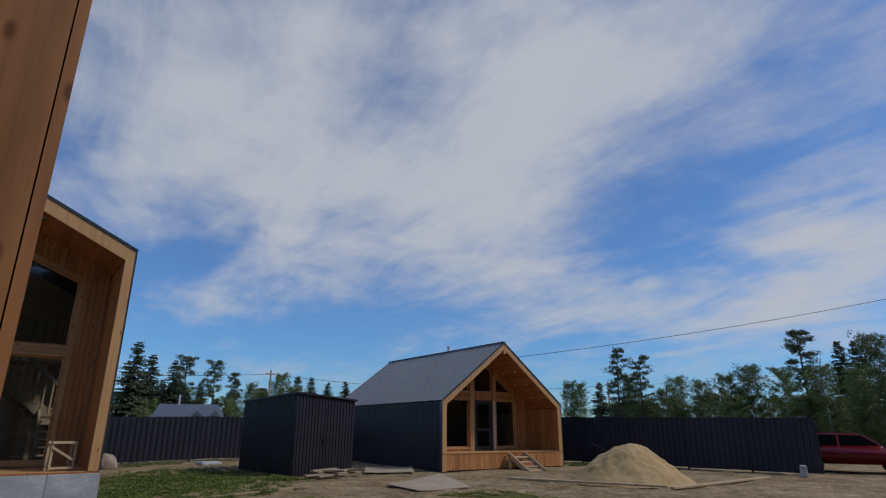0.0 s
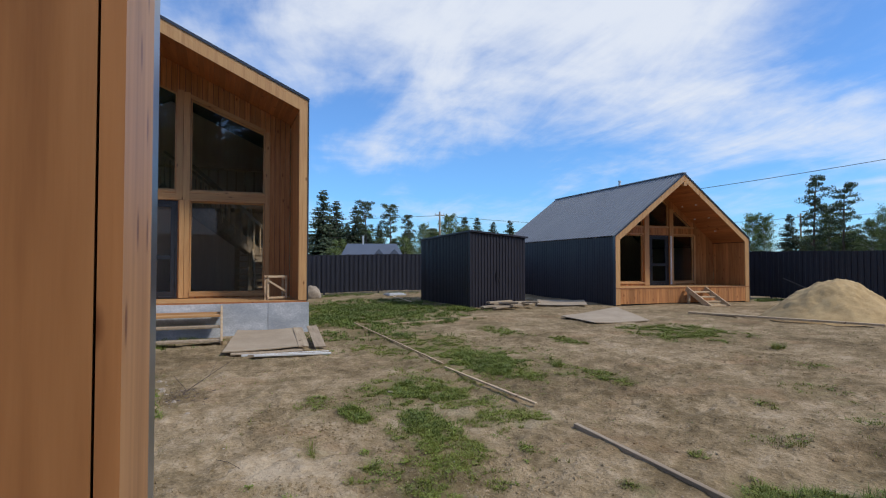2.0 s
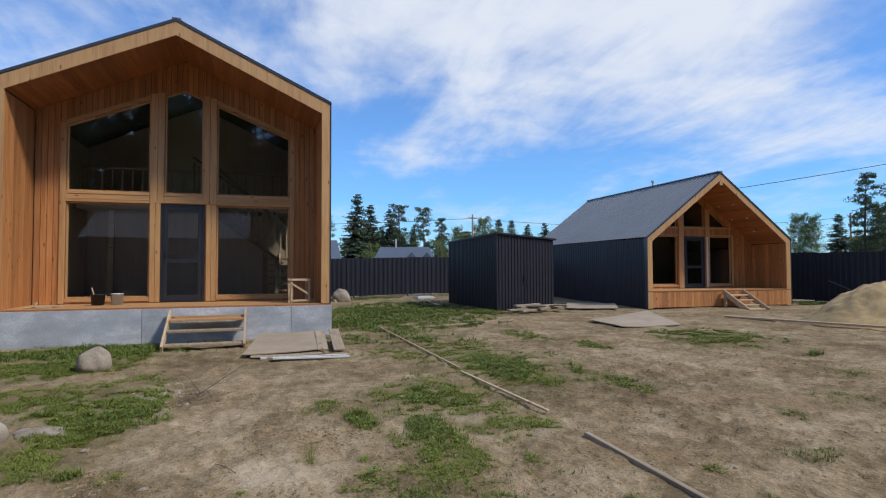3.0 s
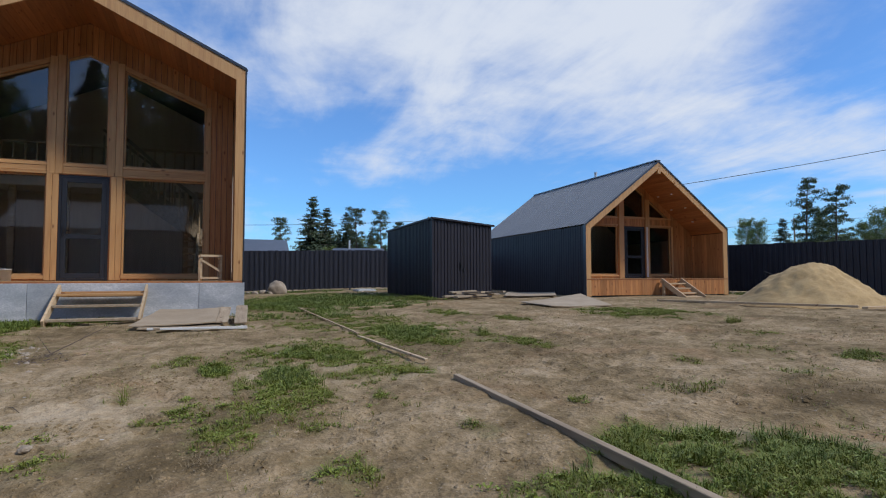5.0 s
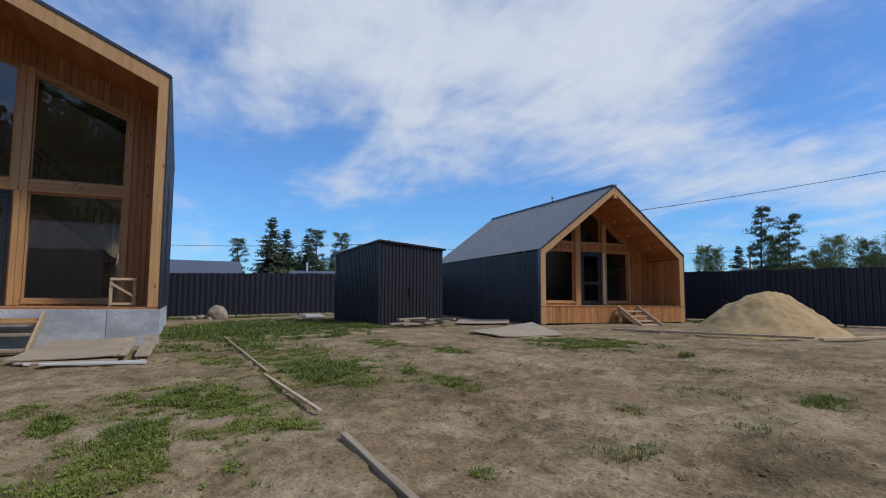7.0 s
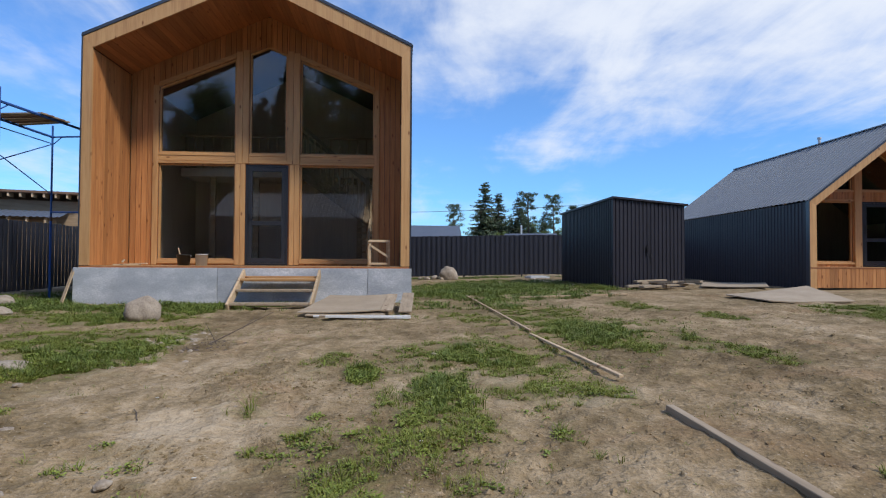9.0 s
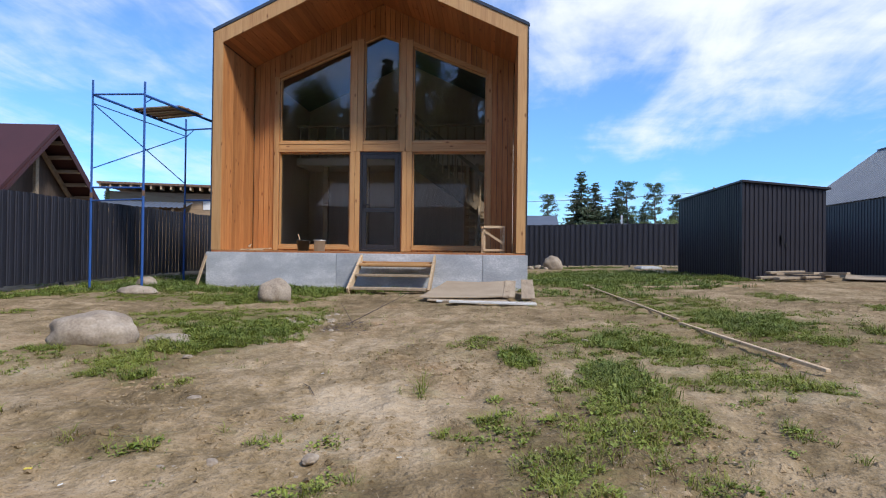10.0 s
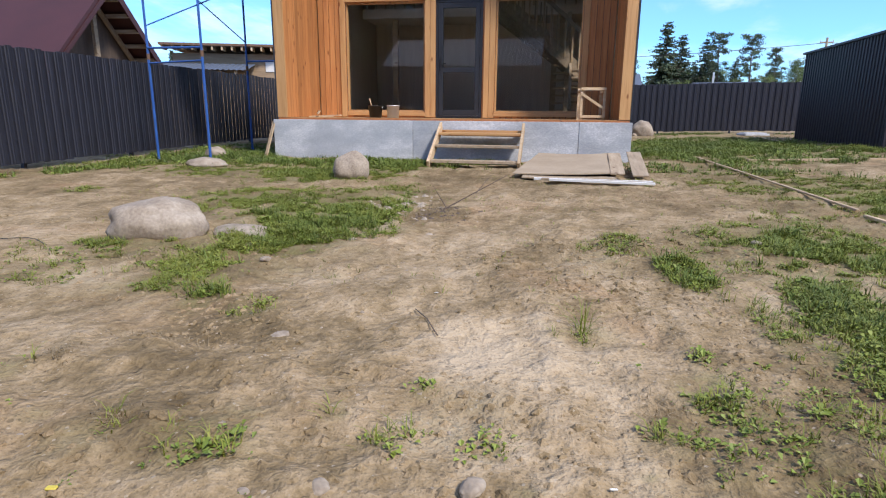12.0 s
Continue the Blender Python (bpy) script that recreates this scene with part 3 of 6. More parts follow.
gx = axis(-900, -3.2, 6.5, 900, 0.032)
gy = axis(-900, 3.2, 9.5, 1200, 0.032)
mx, my = [q.ravel() for q in np.meshgrid(gx, gy)]
verts = np.stack([mx, my, heights(mx, my)], 1).tolist()
nx = len(gx)
faces = [(j * nx + i, j * nx + i + 1, (j + 1) * nx + i + 1, (j + 1) * nx + i) for j in range(len(gy) - 1) for i in range(nx - 1)]
ground = tagged(raw("ground", verts, faces, M_GROUND, smooth=True), "trodden bare sandy soil with scattered tufts of grass", "ground", kind="structure")
for nm, val in (("turf", np.clip(1.2 * cover(TURF + MEADOW, mx, my, 0.75), 0, 1)), ("tone", cover(TONE_A + TONE_B, mx, my, 0.8))):
    ground.data.attributes.new(nm, "FLOAT", "POINT").data.foreach_set("value", val.astype(np.float32))


# ---- houses ----
def ribs(length, pitch=0.2, flat=0.09, rise=0.022, slope=0.02):
    """Profile of trapezoid sheet: stations along the wall and how far each stands out."""
    out, s = [], 0.0
    while s < length - 1e-6:
        for d, h in ((0, 0), (flat, 0), (flat + slope, rise), (pitch - slope, rise)):
            if s + d < length:
                out.append((s + d, h))
        s += pitch
    out.append((length, 0))
    return out


def sheet(name, p, along, up, out, length, tall, mat, parent, pitch=0.2, rise=0.022, tall_end=None):
    """Trapezoid sheet metal: starts at p, runs along, rises up, ribs stand out."""
    p, along, up, out = Vector(p), Vector(along), Vector(up), Vector(out)
    v, f = [], []
    t2 = tall if tall_end is None else tall_end
    for s, h in ribs(length, pitch, pitch * 0.45, rise, pitch * 0.1):
        hh = tall + (t2 - tall) * s / length
        v += [p + along * s + out * h, p + along * s + out * h + up * hh]
    for i in range(len(v) // 2 - 1):
        f.append((2 * i, 2 * i + 2, 2 * i + 3, 2 * i + 1))
    ob = raw(name, [tuple(q) for q in v], f, mat, parent)
    so = ob.modifiers.new("thick", "SOLIDIFY")
    so.thickness, so.offset = 0.006, 0
    return ob


def board(name, quad, y0, y1, mat, parent):
    """One board: four corners in x and z, from y0 to y1."""
    v = [(x, y0, z) for x, z in quad] + [(x, y1, z) for x, z in quad]
    f = [(0, 1, 2, 3), (7, 6, 5, 4), (0, 4, 5, 1), (1, 5, 6, 2), (2, 6, 7, 3), (3, 7, 4, 0)]
    return raw(name, v, f, mat, parent)


def plank_wall(parent, x0, x1, low, top, holes, y, mat, width=0.118):
    """Upright boards from low to top(x), cut round the holes (x0, x1, z0, ztop(x))."""
    cuts = sorted({x0, x1, *[h[0] for h in holes], *[h[1] for h in holes]})
    cuts = [c for c in cuts if x0 <= c <= x1]
    for a, b in zip(cuts, cuts[1:]):
        k = max(1, round((b - a) / width))
        for i in range(k):
            p, q = a + (b - a) * i / k + 0.0045, a + (b - a) * (i + 1) / k - 0.0045
            mid = (p + q) / 2
            spans = [(lambda x: low, top)]
            for h in sorted([h for h in holes if h[0] < mid < h[1]], key=lambda h: h[2]):
                lo_f, hi_f = spans.pop()
                z0 = h[2]
                spans += [(lo_f, (lambda x, z0=z0: z0)), (h[3], hi_f)]
            for lo_f, hi_f in spans:
                if hi_f(mid) - lo_f(mid) < 0.03:
                    continue
                board("plank", [(p, lo_f(p)), (q, lo_f(q)), (q, hi_f(q)), (p, hi_f(p))], y - 0.02 + random.uniform(-0.002, 0.002), y + 0.0, mat, parent)


def pane_window(parent, poly, y, frame_mat, w=0.05, label="", bars=()):
    """A fixed window: frame bars along the polygon (x, z, anticlockwise) and one pane."""
    win = new("window")
    win.parent = parent
    if label:
        win["label"] = label
    k = len(poly)
    cx, cz = sum(p[0] for p in poly) / k, sum(p[1] for p in poly) / k
    inner = []
    for i in range(k):
        p0, p1, p2 = Vector(poly[i - 1]), Vector(poly[i]), Vector(poly[(i + 1) % k])
        d1, d2 = (p1 - p0).normalized(), (p2 - p1).normalized()
        n1, n2 = Vector((-d1.y, d1.x)), Vector((-d2.y, d2.x))
        b = (n1 + n2) / (1 + n1.dot(n2))
        inner.append(tuple(p1 + b * w))
    bm = bmesh.new()
    for i in range(k):
        j = (i + 1) % k
        q = [poly[i], poly[j], inner[j], inner[i]]
        prism_open = [bm.verts.new((x, y - 0.035, z)) for x, z in q] + [bm.verts.new((x, y + 0.05, z)) for x, z in q]
        for f in ((0, 1, 2, 3), (7, 6, 5, 4), (0, 4, 5, 1), (2, 6, 7, 3)):
            bm.faces.new([prism_open[t] for t in f])
    bmesh.ops.recalc_face_normals(bm, faces=bm.faces[:])
    part("window_frame", bm, frame_mat, win)
    bm = bmesh.new()
    bm.faces.new([bm.verts.new((x, y + 0.01, z)) for x, z in inner])
    pane = part("pane", bm, M_GLASS, win)
    pane.visible_shadow = False
    return win


def barn_house(m, w, eave, apex, depth, recess, floor, base, windows, door, label, pitch_wall=0.2, strip=0.2, rake=0.34, skirt=False, near=False, flash=0.012, indoors=True, trims=(), side_mat=None, side_width=0.125, side_light=None, proud=(-0.025, 0.02)):
    """A gabled house whose front stands back behind a porch under the roof. Local: front plane y = 0, centre x = 0."""
    house = empty("barn_house", m, label, "house")
    k = (apex - eave) / w
    outer = lambda x: apex - k * abs(x)
    soff = lambda x: apex - rake - k * abs(x)
    # side walls and rear
    for s, nm in ((-1, "side_wall"), (1, "side_wall")):
        if side_light:
            y0, y1, z0, z1 = side_light
            if s == 1:
                y0, y1, z1 = y0 + 0.3, y1, 3.8
            for p, q, lo, hi in ((0.03, y0, base, eave - 0.02), (y1, depth, base, eave - 0.02), (y0, y1, base, z0), (y0, y1, z1, eave - 0.02)):
                sheet(nm, (s * w, p, lo), (0, 1, 0), (0, 0, 1), (s, 0, 0), q - p, hi - lo, M_CLAD, house, 0.15, 0.018)
            for p, q, lo, hi in ((recess + 0.02, y0, floor, eave - 0.25), (y1, depth, floor, eave - 0.25), (y0, y1, floor, z0), (y0, y1, z1, eave - 0.25)):
                boxpart("wall_core", s * (w - 0.16) - 0.02, s * (w - 0.16) + 0.02, p, q, lo, hi, M_INWALL, house)
            continue
        sheet(nm, (s * w, 0.03, base), (0, 1, 0), (0, 0, 1), (s, 0, 0), depth - 0.03, eave - base - 0.02, M_CLAD, house, 0.15, 0.018)
        boxpart("wall_core", s * (w - 0.16) - 0.02, s * (w - 0.16) + 0.02, recess + 0.02, depth, floor, eave - 0.25, M_INWALL, house)
    bm = bmesh.new()
    prism(bm, [(-w + 0.01, base), (w - 0.01, base), (w - 0.01, eave - 0.03), (0, apex - 0.05), (-w + 0.01, eave - 0.03)], depth - 0.12, depth - 0.01)
    part("rear_wall", bm, M_CLAD, house)
    # roof slopes
    run = math.hypot(w + 0.02, apex - eave)
    for s in (-1, 1):
        up = Vector((-s * (w + 0.02), 0, apex - eave)).normalized()
        nrm = Vector((s * (apex - eave), 0, w)).normalized()
        roof = sheet("roof_slope", Vector((s * (w + 0.02), -0.02, eave)) + nrm * 0.02, (0, 1, 0), up, nrm, depth + 0.06, run, M_ROOF, house, 0.2, 0.022)
        bm = bmesh.new()
        prism(bm, [(0, apex - 0.005), (s * w, eave - 0.005), (s * w, eave - 0.2), (0, apex - 0.2)], recess + 0.1, depth - 0.02)
        part("roof_core", bm, M_BARK, roof)
    boxpart("ridge_cap", -0.09, 0.09, -0.03, depth + 0.05, apex + 0.01, apex + 0.045, M_ROOF, house)
    # front frame: two posts, two raking boards, thin metal flashing outside
    for s in (-1, 1):
        a, b = s * (w - flash), s * (w - strip)
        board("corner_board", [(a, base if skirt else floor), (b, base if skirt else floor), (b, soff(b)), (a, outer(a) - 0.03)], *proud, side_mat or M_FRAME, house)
        board("rake_board", [(0, apex - 0.03), (0, apex - rake), (b, soff(b)), (a, outer(a) - 0.03)], -0.028, 0.018, M_FRAME, house)
        board("rake_flashing", [(0, apex + 0.03), (0, apex - 0.035), (s * (w + 0.012), eave - 0.03), (s * (w + 0.012), eave + 0.035)], -0.045, 0.03, M_TRIM, house)
        board("corner_flashing", [(s * (w - flash), base if skirt else floor), (s * (w + 0.014), base if skirt else floor), (s * (w + 0.014), eave), (s * (w - flash), eave)], -0.035, 0.10, M_TRIM, house)
        # porch side boards
        side = new("porch_side")
        side.parent = house
        x = s * (w - strip)
        kk = max(1, round(recess / side_width))
        for i in range(kk):
            y0, y1 = proud[1] + 0.002 + (recess - proud[1] - 0.002) * i / kk + 0.001, proud[1] + 0.002 + (recess - proud[1] - 0.002) * (i + 1) / kk - 0.001
            xa, xb = min(x, x + s * 0.02), max(x, x + s * 0.02)
            bm = bmesh.new()
            box(bm, xa, xb, y0, y1, floor, soff(x) - 0.02)
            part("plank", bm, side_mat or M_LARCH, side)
        boxpart("backing", min(x + s * 0.022, x + s * 0.05), max(x + s * 0.022, x + s * 0.05), proud[1] + 0.01, recess, floor, soff(x) - 0.02, M_LARCH_SHADED_Y, side)
        # soffit boards, in the larch with shade in its colour
        lining = new("soffit")
        lining.parent = house
        n = 1 + round(w / math.cos(math.atan(k)) / 0.14)
        for i in range(n):
            xa, xb = s * (w - strip) * i / n + s * 0.002, s * (w - strip) * (i + 1) / n - s * 0.002
            board("plank", [(xa, soff(xa)), (xb, soff(xb)), (xb, soff(xb) + 0.02), (xa, soff(xa) + 0.02)], 0.0, recess, M_LARCH_SHADED_Y, lining)
        bm = bmesh.new()
        prism(bm, [(0, soff(0) + 0.025), (s * (w - strip), soff(w - strip) + 0.025), (s * (w - strip), soff(w - strip) + 0.05), (0, soff(0) + 0.05)], 0.02, recess)
        part("soffit_backing", bm, M_PVC, house)
    # deck
    deck = new("deck")
    deck.parent = house
    kk = round(recess / 0.14)
    for i in range(kk):
        y0 = -0.0 + recess * i / kk
        boxpart("plank", -w + 0.03, w - 0.03, y0 + 0.003, y0 + recess / kk - 0.003, floor - 0.04, floor - 0.005, M_FRAME_X, deck)
    boxpart("deck_edge", -w + 0.02, w - 0.02, -0.03, -0.002, floor - 0.045, floor - 0.012, M_LARCH_SHADED_Y, deck)
    # front wall
    wall = new("front_wall")
    wall.parent = house
    xi = w - strip - 0.02
    holes = [(min(p[0] for p in poly), max(p[0] for p in poly), min(p[1] for p in poly), tf) for poly, tf in windows]
    if door:
        holes.append((door[0], door[1], door[2], (lambda x: door[3])))
    plank_wall(wall, -xi, xi, floor, lambda x: soff(x) - 0.005, holes, recess, M_LARCH)
    # backing behind the boards, cut in the same way
    for a, b in zip(sorted({-xi, xi, 0.0, *[h[0] for h in holes], *[h[1] for h in holes]}), sorted({-xi, xi, 0.0, *[h[0] for h in holes], *[h[1] for h in holes]})[1:]):
        mid = (a + b) / 2
        spans = [((lambda x: floor), soff)]
        for h in sorted([h for h in holes if h[0] <= mid <= h[1]], key=lambda h: h[2]):
            lo_f, hi_f = spans.pop()
            spans += [(lo_f, (lambda x, z0=h[2]: z0)), (h[3], hi_f)]
        for lo_f, hi_f in spans:
            if hi_f(mid) - lo_f(mid) > 0.02:
                board("wall_core", [(a, lo_f(a)), (b, lo_f(b)), (b, hi_f(b)), (a, hi_f(a))], recess + 0.004, recess + 0.12, M_PVC, wall)
    for poly, tf in windows:
        pane_window(house, poly, recess + 0.05, M_FRAME, 0.03)
    for x0, x1, z0, z1, t in trims:
        boxpart("trim_board", x0, x1, recess - 0.02 - t, recess - 0.021, z0, z1, M_FRAME if (z1 - z0) > (x1 - x0) else M_FRAME_X, house, 0.004)
    if indoors:
        boxpart("indoor_floor", -w + 0.2, w - 0.2, recess + 0.13, depth - 0.15, floor - 0.06, floor - 0.01, M_INFLOOR, house)
        yb = min(depth - 0.2, recess + 4.2)
        bm = bmesh.new()
        prism(bm, [(-w + 0.2, floor), (w - 0.2, floor), (w - 0.2, soff(w - 0.2)), (0, soff(0)), (-w + 0.2, soff(w - 0.2))], yb, yb + 0.1)
        part("indoor_wall", bm, M_INWALL, house)
    return house


def glazed_door(parent, x0, x1, z0, z1, y, bar_z, leaf_turn=0.0, mat=None):
    mat = mat or M_PVC
    d = new("door")
    d.parent = parent
    d.matrix_local = Matrix.Translation((x0 + 0.05, y, 0)) @ Matrix.Rotation(leaf_turn, 4, "Z")
    W = x1 - x0 - 0.1
    bm = bmesh.new()
    for a in ((x0, x0 + 0.05), (x1 - 0.05, x1)):
        box(bm, a[0], a[1], y - 0.04, y + 0.04, z0, z1)
    box(bm, x0 + 0.05, x1 - 0.05, y - 0.04, y + 0.04, z1 - 0.05, z1)
    box(bm, x0 + 0.05, x1 - 0.05, y - 0.04, y + 0.04, z0, z0 + 0.03)
    part("door_frame", bm, mat, parent)
    bm = bmesh.new()
    for a, b, c, e in ((0.004, 0.10, z0 + 0.035, z1 - 0.055), (W - 0.10, W - 0.004, z0 + 0.035, z1 - 0.055)):
        box(bm, a, b, -0.035, 0.035, c, e, None, 0.004)
    for c, e in ((z0 + 0.035, z0 + 0.15), (bar_z - 0.05, bar_z + 0.05), (z1 - 0.155, z1 - 0.055)):
        box(bm, 0.10, W - 0.10, -0.033, 0.033, c, e)
    part("leaf", bm, mat, d)
    for c, e in ((z0 + 0.15, bar_z - 0.05), (bar_z + 0.05, z1 - 0.155)):
        bm = bmesh.new()
        bm.faces.new([bm.verts.new(v) for v in ((0.1, 0, c), (W - 0.1, 0, c), (W - 0.1, 0, e), (0.1, 0, e))])
        part("pane", bm, M_GLASS, d).visible_shadow = False
    bm = bmesh.new()
    box(bm, 0.035, 0.065, -0.05, -0.035, z0 + 0.95, z0 + 1.2)
    beam(bm, (0.05, -0.06, z0 + 1.08), (0.17, -0.06, z0 + 1.08), 0.02, 0.02, 0.004)
    part("handle", bm, M_BLACK, d)
    for hz in (z0 + 0.25, z0 + 1.1, z1 - 0.3):
        bm = bmesh.new()
        stick(bm, (W + 0.01, -0.045, hz), (W + 0.01, -0.045, hz + 0.1), 0.012)
        part("hinge", bm, M_BLACK, d)
    return d


# tall house with the glazed gable
AX, AY = -1.144, 13.993
at = lambda x: 5.85 - 0.415 * abs(x)
flat = lambda z: (lambda x: z)
wins_a = []
for s in (-1, 1):
    a, b = sorted((s * 0.74, s * 2.45))
    wins_a.append(([(a, 0.87), (b, 0.87), (b, 3.07), (a, 3.07)], flat(3.07)))
    wins_a.append(([(a, 3.33), (b, 3.33), (b, at(b)), (a, at(a))], at))
wins_a.append(([(-0.42, 3.33), (0.42, 3.33), (0.42, at(0.42)), (0, at(0)), (-0.42, at(0.42))], at))
trims_a = []
for s in (-1, 1):
    # posts of two boards each, wider above the door; outer posts; sills and heads of the panes
    for x0, x1, z0, z1 in ((0.505, 0.612, 0.75, 3.09), (0.435, 0.575, 3.095, at(0.5) + 0.10), (0.618, 0.728, 0.75, 3.09), (0.581, 0.728, 3.095, at(0.6) + 0.10), (2.46, 2.575, 0.75, at(2.5) + 0.06)):
        a, b = sorted((s * x0, s * x1))
        trims_a.append((a, b, z0, z1, 0.03))
    a, b = sorted((s * 0.73, s * 2.458))
    trims_a += [(a, b, 0.78, 0.865, 0.025), (a, b, 3.08, 3.14, 0.02), (a, b, 3.265, 3.325, 0.02), (a, b, 3.145, 3.26, 0.008)]
trims_a += [(-0.43, 0.43, 3.10, 3.14, 0.02), (-0.43, 0.43, 3.265, 3.325, 0.02), (-0.43, 0.43, 3.145, 3.26, 0.008)]
house_a = barn_house(pose(AX, AY, 0), 3.289, 5.355, 6.90, 9.5, 1.63, 0.74, 0.70, wins_a, (-0.5, 0.47, 0.76, 3.08),
                     "tall larch-fronted gabled house with full-height glazing on a concrete base", trims=trims_a, side_light=(1.78, 3.35, 0.95, 5.0))
glazed_door(house_a, -0.5, 0.47, 0.76, 3.08, 1.63 + 0.03, 1.72)
for s in (-1, 1):
    bm = bmesh.new()
    a, b = (0.732, at(0.732) + 0.012), (2.456, at(2.456) + 0.012)
    prism(bm, [(s * a[0], a[1]), (s * b[0], b[1]), (s * b[0], b[1] + 0.1), (s * a[0], a[1] + 0.1)], 1.63 - 0.05, 1.63 - 0.021)
    part("trim_board", bm, M_FRAME_X, house_a)
# concrete plinth in panels
xs = [-3.36, -0.58, 2.42, 3.32]
for a, b in zip(xs, xs[1:]):
    boxpart("plinth_panel", a + 0.004, b - 0.004, -0.08, -0.05, -0.16, 0.695, M_CONC, house_a, 0.004)
boxpart("plinth_core", -3.3, 3.28, -0.049, 9.4, -0.2, 0.69, M_CONC, house_a)
# indoor stair and gallery
stair = new("indoor_stair")
stair.parent = house_a
for y in (3.3, 4.2):
    bm = bmesh.new()
    beam(bm, (0.55, y, 3.5), (2.75, y, 1.55), 0.05, 0.28)
    part("stringer", bm, M_GREYWOOD, stair)
bm = bmesh.new()
beam(bm, (0.55, 3.28, 4.35), (2.75, 3.28, 2.4), 0.05, 0.08)
part("handrail", bm, M_GREYWOOD, stair)
for i in range(13):
    x = 0.65 + i * 0.165
    z = 3.5 - (x - 0.55) * 0.886
    boxpart("baluster", x - 0.018, x + 0.018, 3.26, 3.30, z, z + 0.85, M_RAW, stair)
for i in range(7):
    z = 0.9 + i * 0.18
    boxpart("tread", 1.9, 2.7, 3.5 + i * 0.1, 3.85 + i * 0.1, z, z + 0.04, M_RAW, stair)
boxpart("gallery_floor", -3.0, 3.0, 4.4, 5.7, 3.2, 3.42, M_INWALL, house_a)
for i in range(24):
    x = -2.9 + i * 0.25
    boxpart("gallery_baluster", x - 0.02, x + 0.02, 4.42, 4.46, 3.42, 4.3, M_RAW, house_a)
boxpart("gallery_rail", -3.0, 3.0, 4.40, 4.48, 4.3, 4.36, M_RAW, house_a)
for x in (-2.2, -1.0, 1.9):
    boxpart("indoor_post", x - 0.07, x + 0.07, 4.6, 4.74, 0.74, 3.2, M_RAW, house_a)

# low house across the yard
bt = lambda x: 4.30 - 0.77 * abs(x)
wins_b = [([(-1.95, 0.90), (-0.62, 0.90), (-0.62, 2.68), (-1.95, 2.68)], flat(2.68)),
          ([(0.80, 0.90), (1.78, 0.90), (1.78, 2.68), (0.80, 2.68)], flat(2.68)),
          ([(-1.65, 3.02), (-0.62, 3.02), (-0.62, bt(0.62))], bt),
          ([(-0.32, 3.02), (0.58, 3.02), (0.58, bt(0.58)), (0, bt(0)), (-0.32, bt(0.32))], bt),
          ([(0.80, 3.02), (1.65, 3.02), (0.80, bt(0.80))], bt)]
trims_b = [(-0.58, -0.36, 0.76, 3.75, 0.04), (0.60, 0.78, 0.76, 3.70, 0.04), (-2.03, -1.95, 0.8, 2.7, 0.025), (1.78, 1.86, 0.8, 2.7, 0.025),
           (-1.95, -0.6, 2.69, 2.74, 0.02), (0.8, 1.8, 2.69, 2.74, 0.02), (-1.95, 1.8, 2.96, 3.015, 0.018), (-1.95, -0.58, 0.83, 0.89, 0.025), (0.78, 1.86, 0.83, 0.89, 0.025)]
house_b = barn_house(pose(15.78, 16.45, 0, 0, 0, -2.07), 2.985, 2.52, 4.82, 8.75, 1.5, 0.76, 0.17, wins_b, (-0.33, 0.58, 0.78, 2.68),
                     "low larch-fronted gabled house with dark metal sides and grey roof", skirt=True, rake=0.27, trims=trims_b)
glazed_door(house_b, -0.33, 0.58, 0.78, 2.68, 1.53, 1.55, leaf_turn=0.0)
boxpart("door_leaf_edge", 0.60, 0.66, 1.40, 1.435, 0.80, 2.66, M_CURTAIN, house_b)
skirt = new("skirting")
skirt.parent = house_b
kk = 48
for i in range(kk):
    a = -2.78 + 5.56 * i / kk
    boxpart("plank", a + 0.003, a + 5.56 / kk - 0.003, -0.02, 0.0, 0.20, 0.735, M_LARCH, skirt)
boxpart("plinth_core", -2.95, 2.95, 0.03, 8.7, 0.05, 0.72, M_PVC, house_b)
bm = bmesh.new()
stick(bm, (0.0, 3.7, 4.7), (0.0, 3.7, 5.02), 0.045, 12)
stick(bm, (0.0, 3.7, 5.02), (0.0, 3.7, 5.08), 0.065, 12)
part("flue_pipe", bm, M_ZINC, house_b)
for x, y in ((0.9, 0.4), (1.5, 0.4), (0.9, 1.1), (1.5, 1.1), (2.1, 0.7)):
    bm = bmesh.new()
    stick(bm, (x, y, 4.46 - 0.77 * x - 0.02), (x, y, 4.46 - 0.77 * x + 0.01), 0.04, 12)
    part("spotlight", bm, M_ZINC, house_b)
bm = bmesh.new()
beam(bm, (0, -0.06, 4.45), (0, 0.1, 4.45), 0.12, 0.14)
part("ridge_beam_end", bm, M_FRAME, house_b)

# staircase seen through the glazing of the tall house: a short lower flight, a landing, a flight with a balustrade
stair = new("staircase")
stair.parent = house_a
for i in range(6):
    z = 0.74 + 0.185 * (i + 1)
    boxpart("tread", 2.25, 2.95, 2.05 + 0.24 * i, 2.05 + 0.24 * i + 0.27, z - 0.04, z, M_GREYWOOD, stair, 0.004)
boxpart("landing", 2.05, 3.0, 3.45, 4.4, 1.98, 2.03, M_RAW, stair)
bm = bmesh.new()
beam(bm, (2.28, 2.0, 0.85), (2.28, 3.5, 2.0), 0.05, 0.24)
part("stringer", bm, M_GREYWOOD, stair)
for y in (3.48, 4.36):
    bm = bmesh.new()
    beam(bm, (2.21, y, 1.95), (-0.1, y, 3.62), 0.05, 0.26)
    part("stringer", bm, M_GREYWOOD, stair)
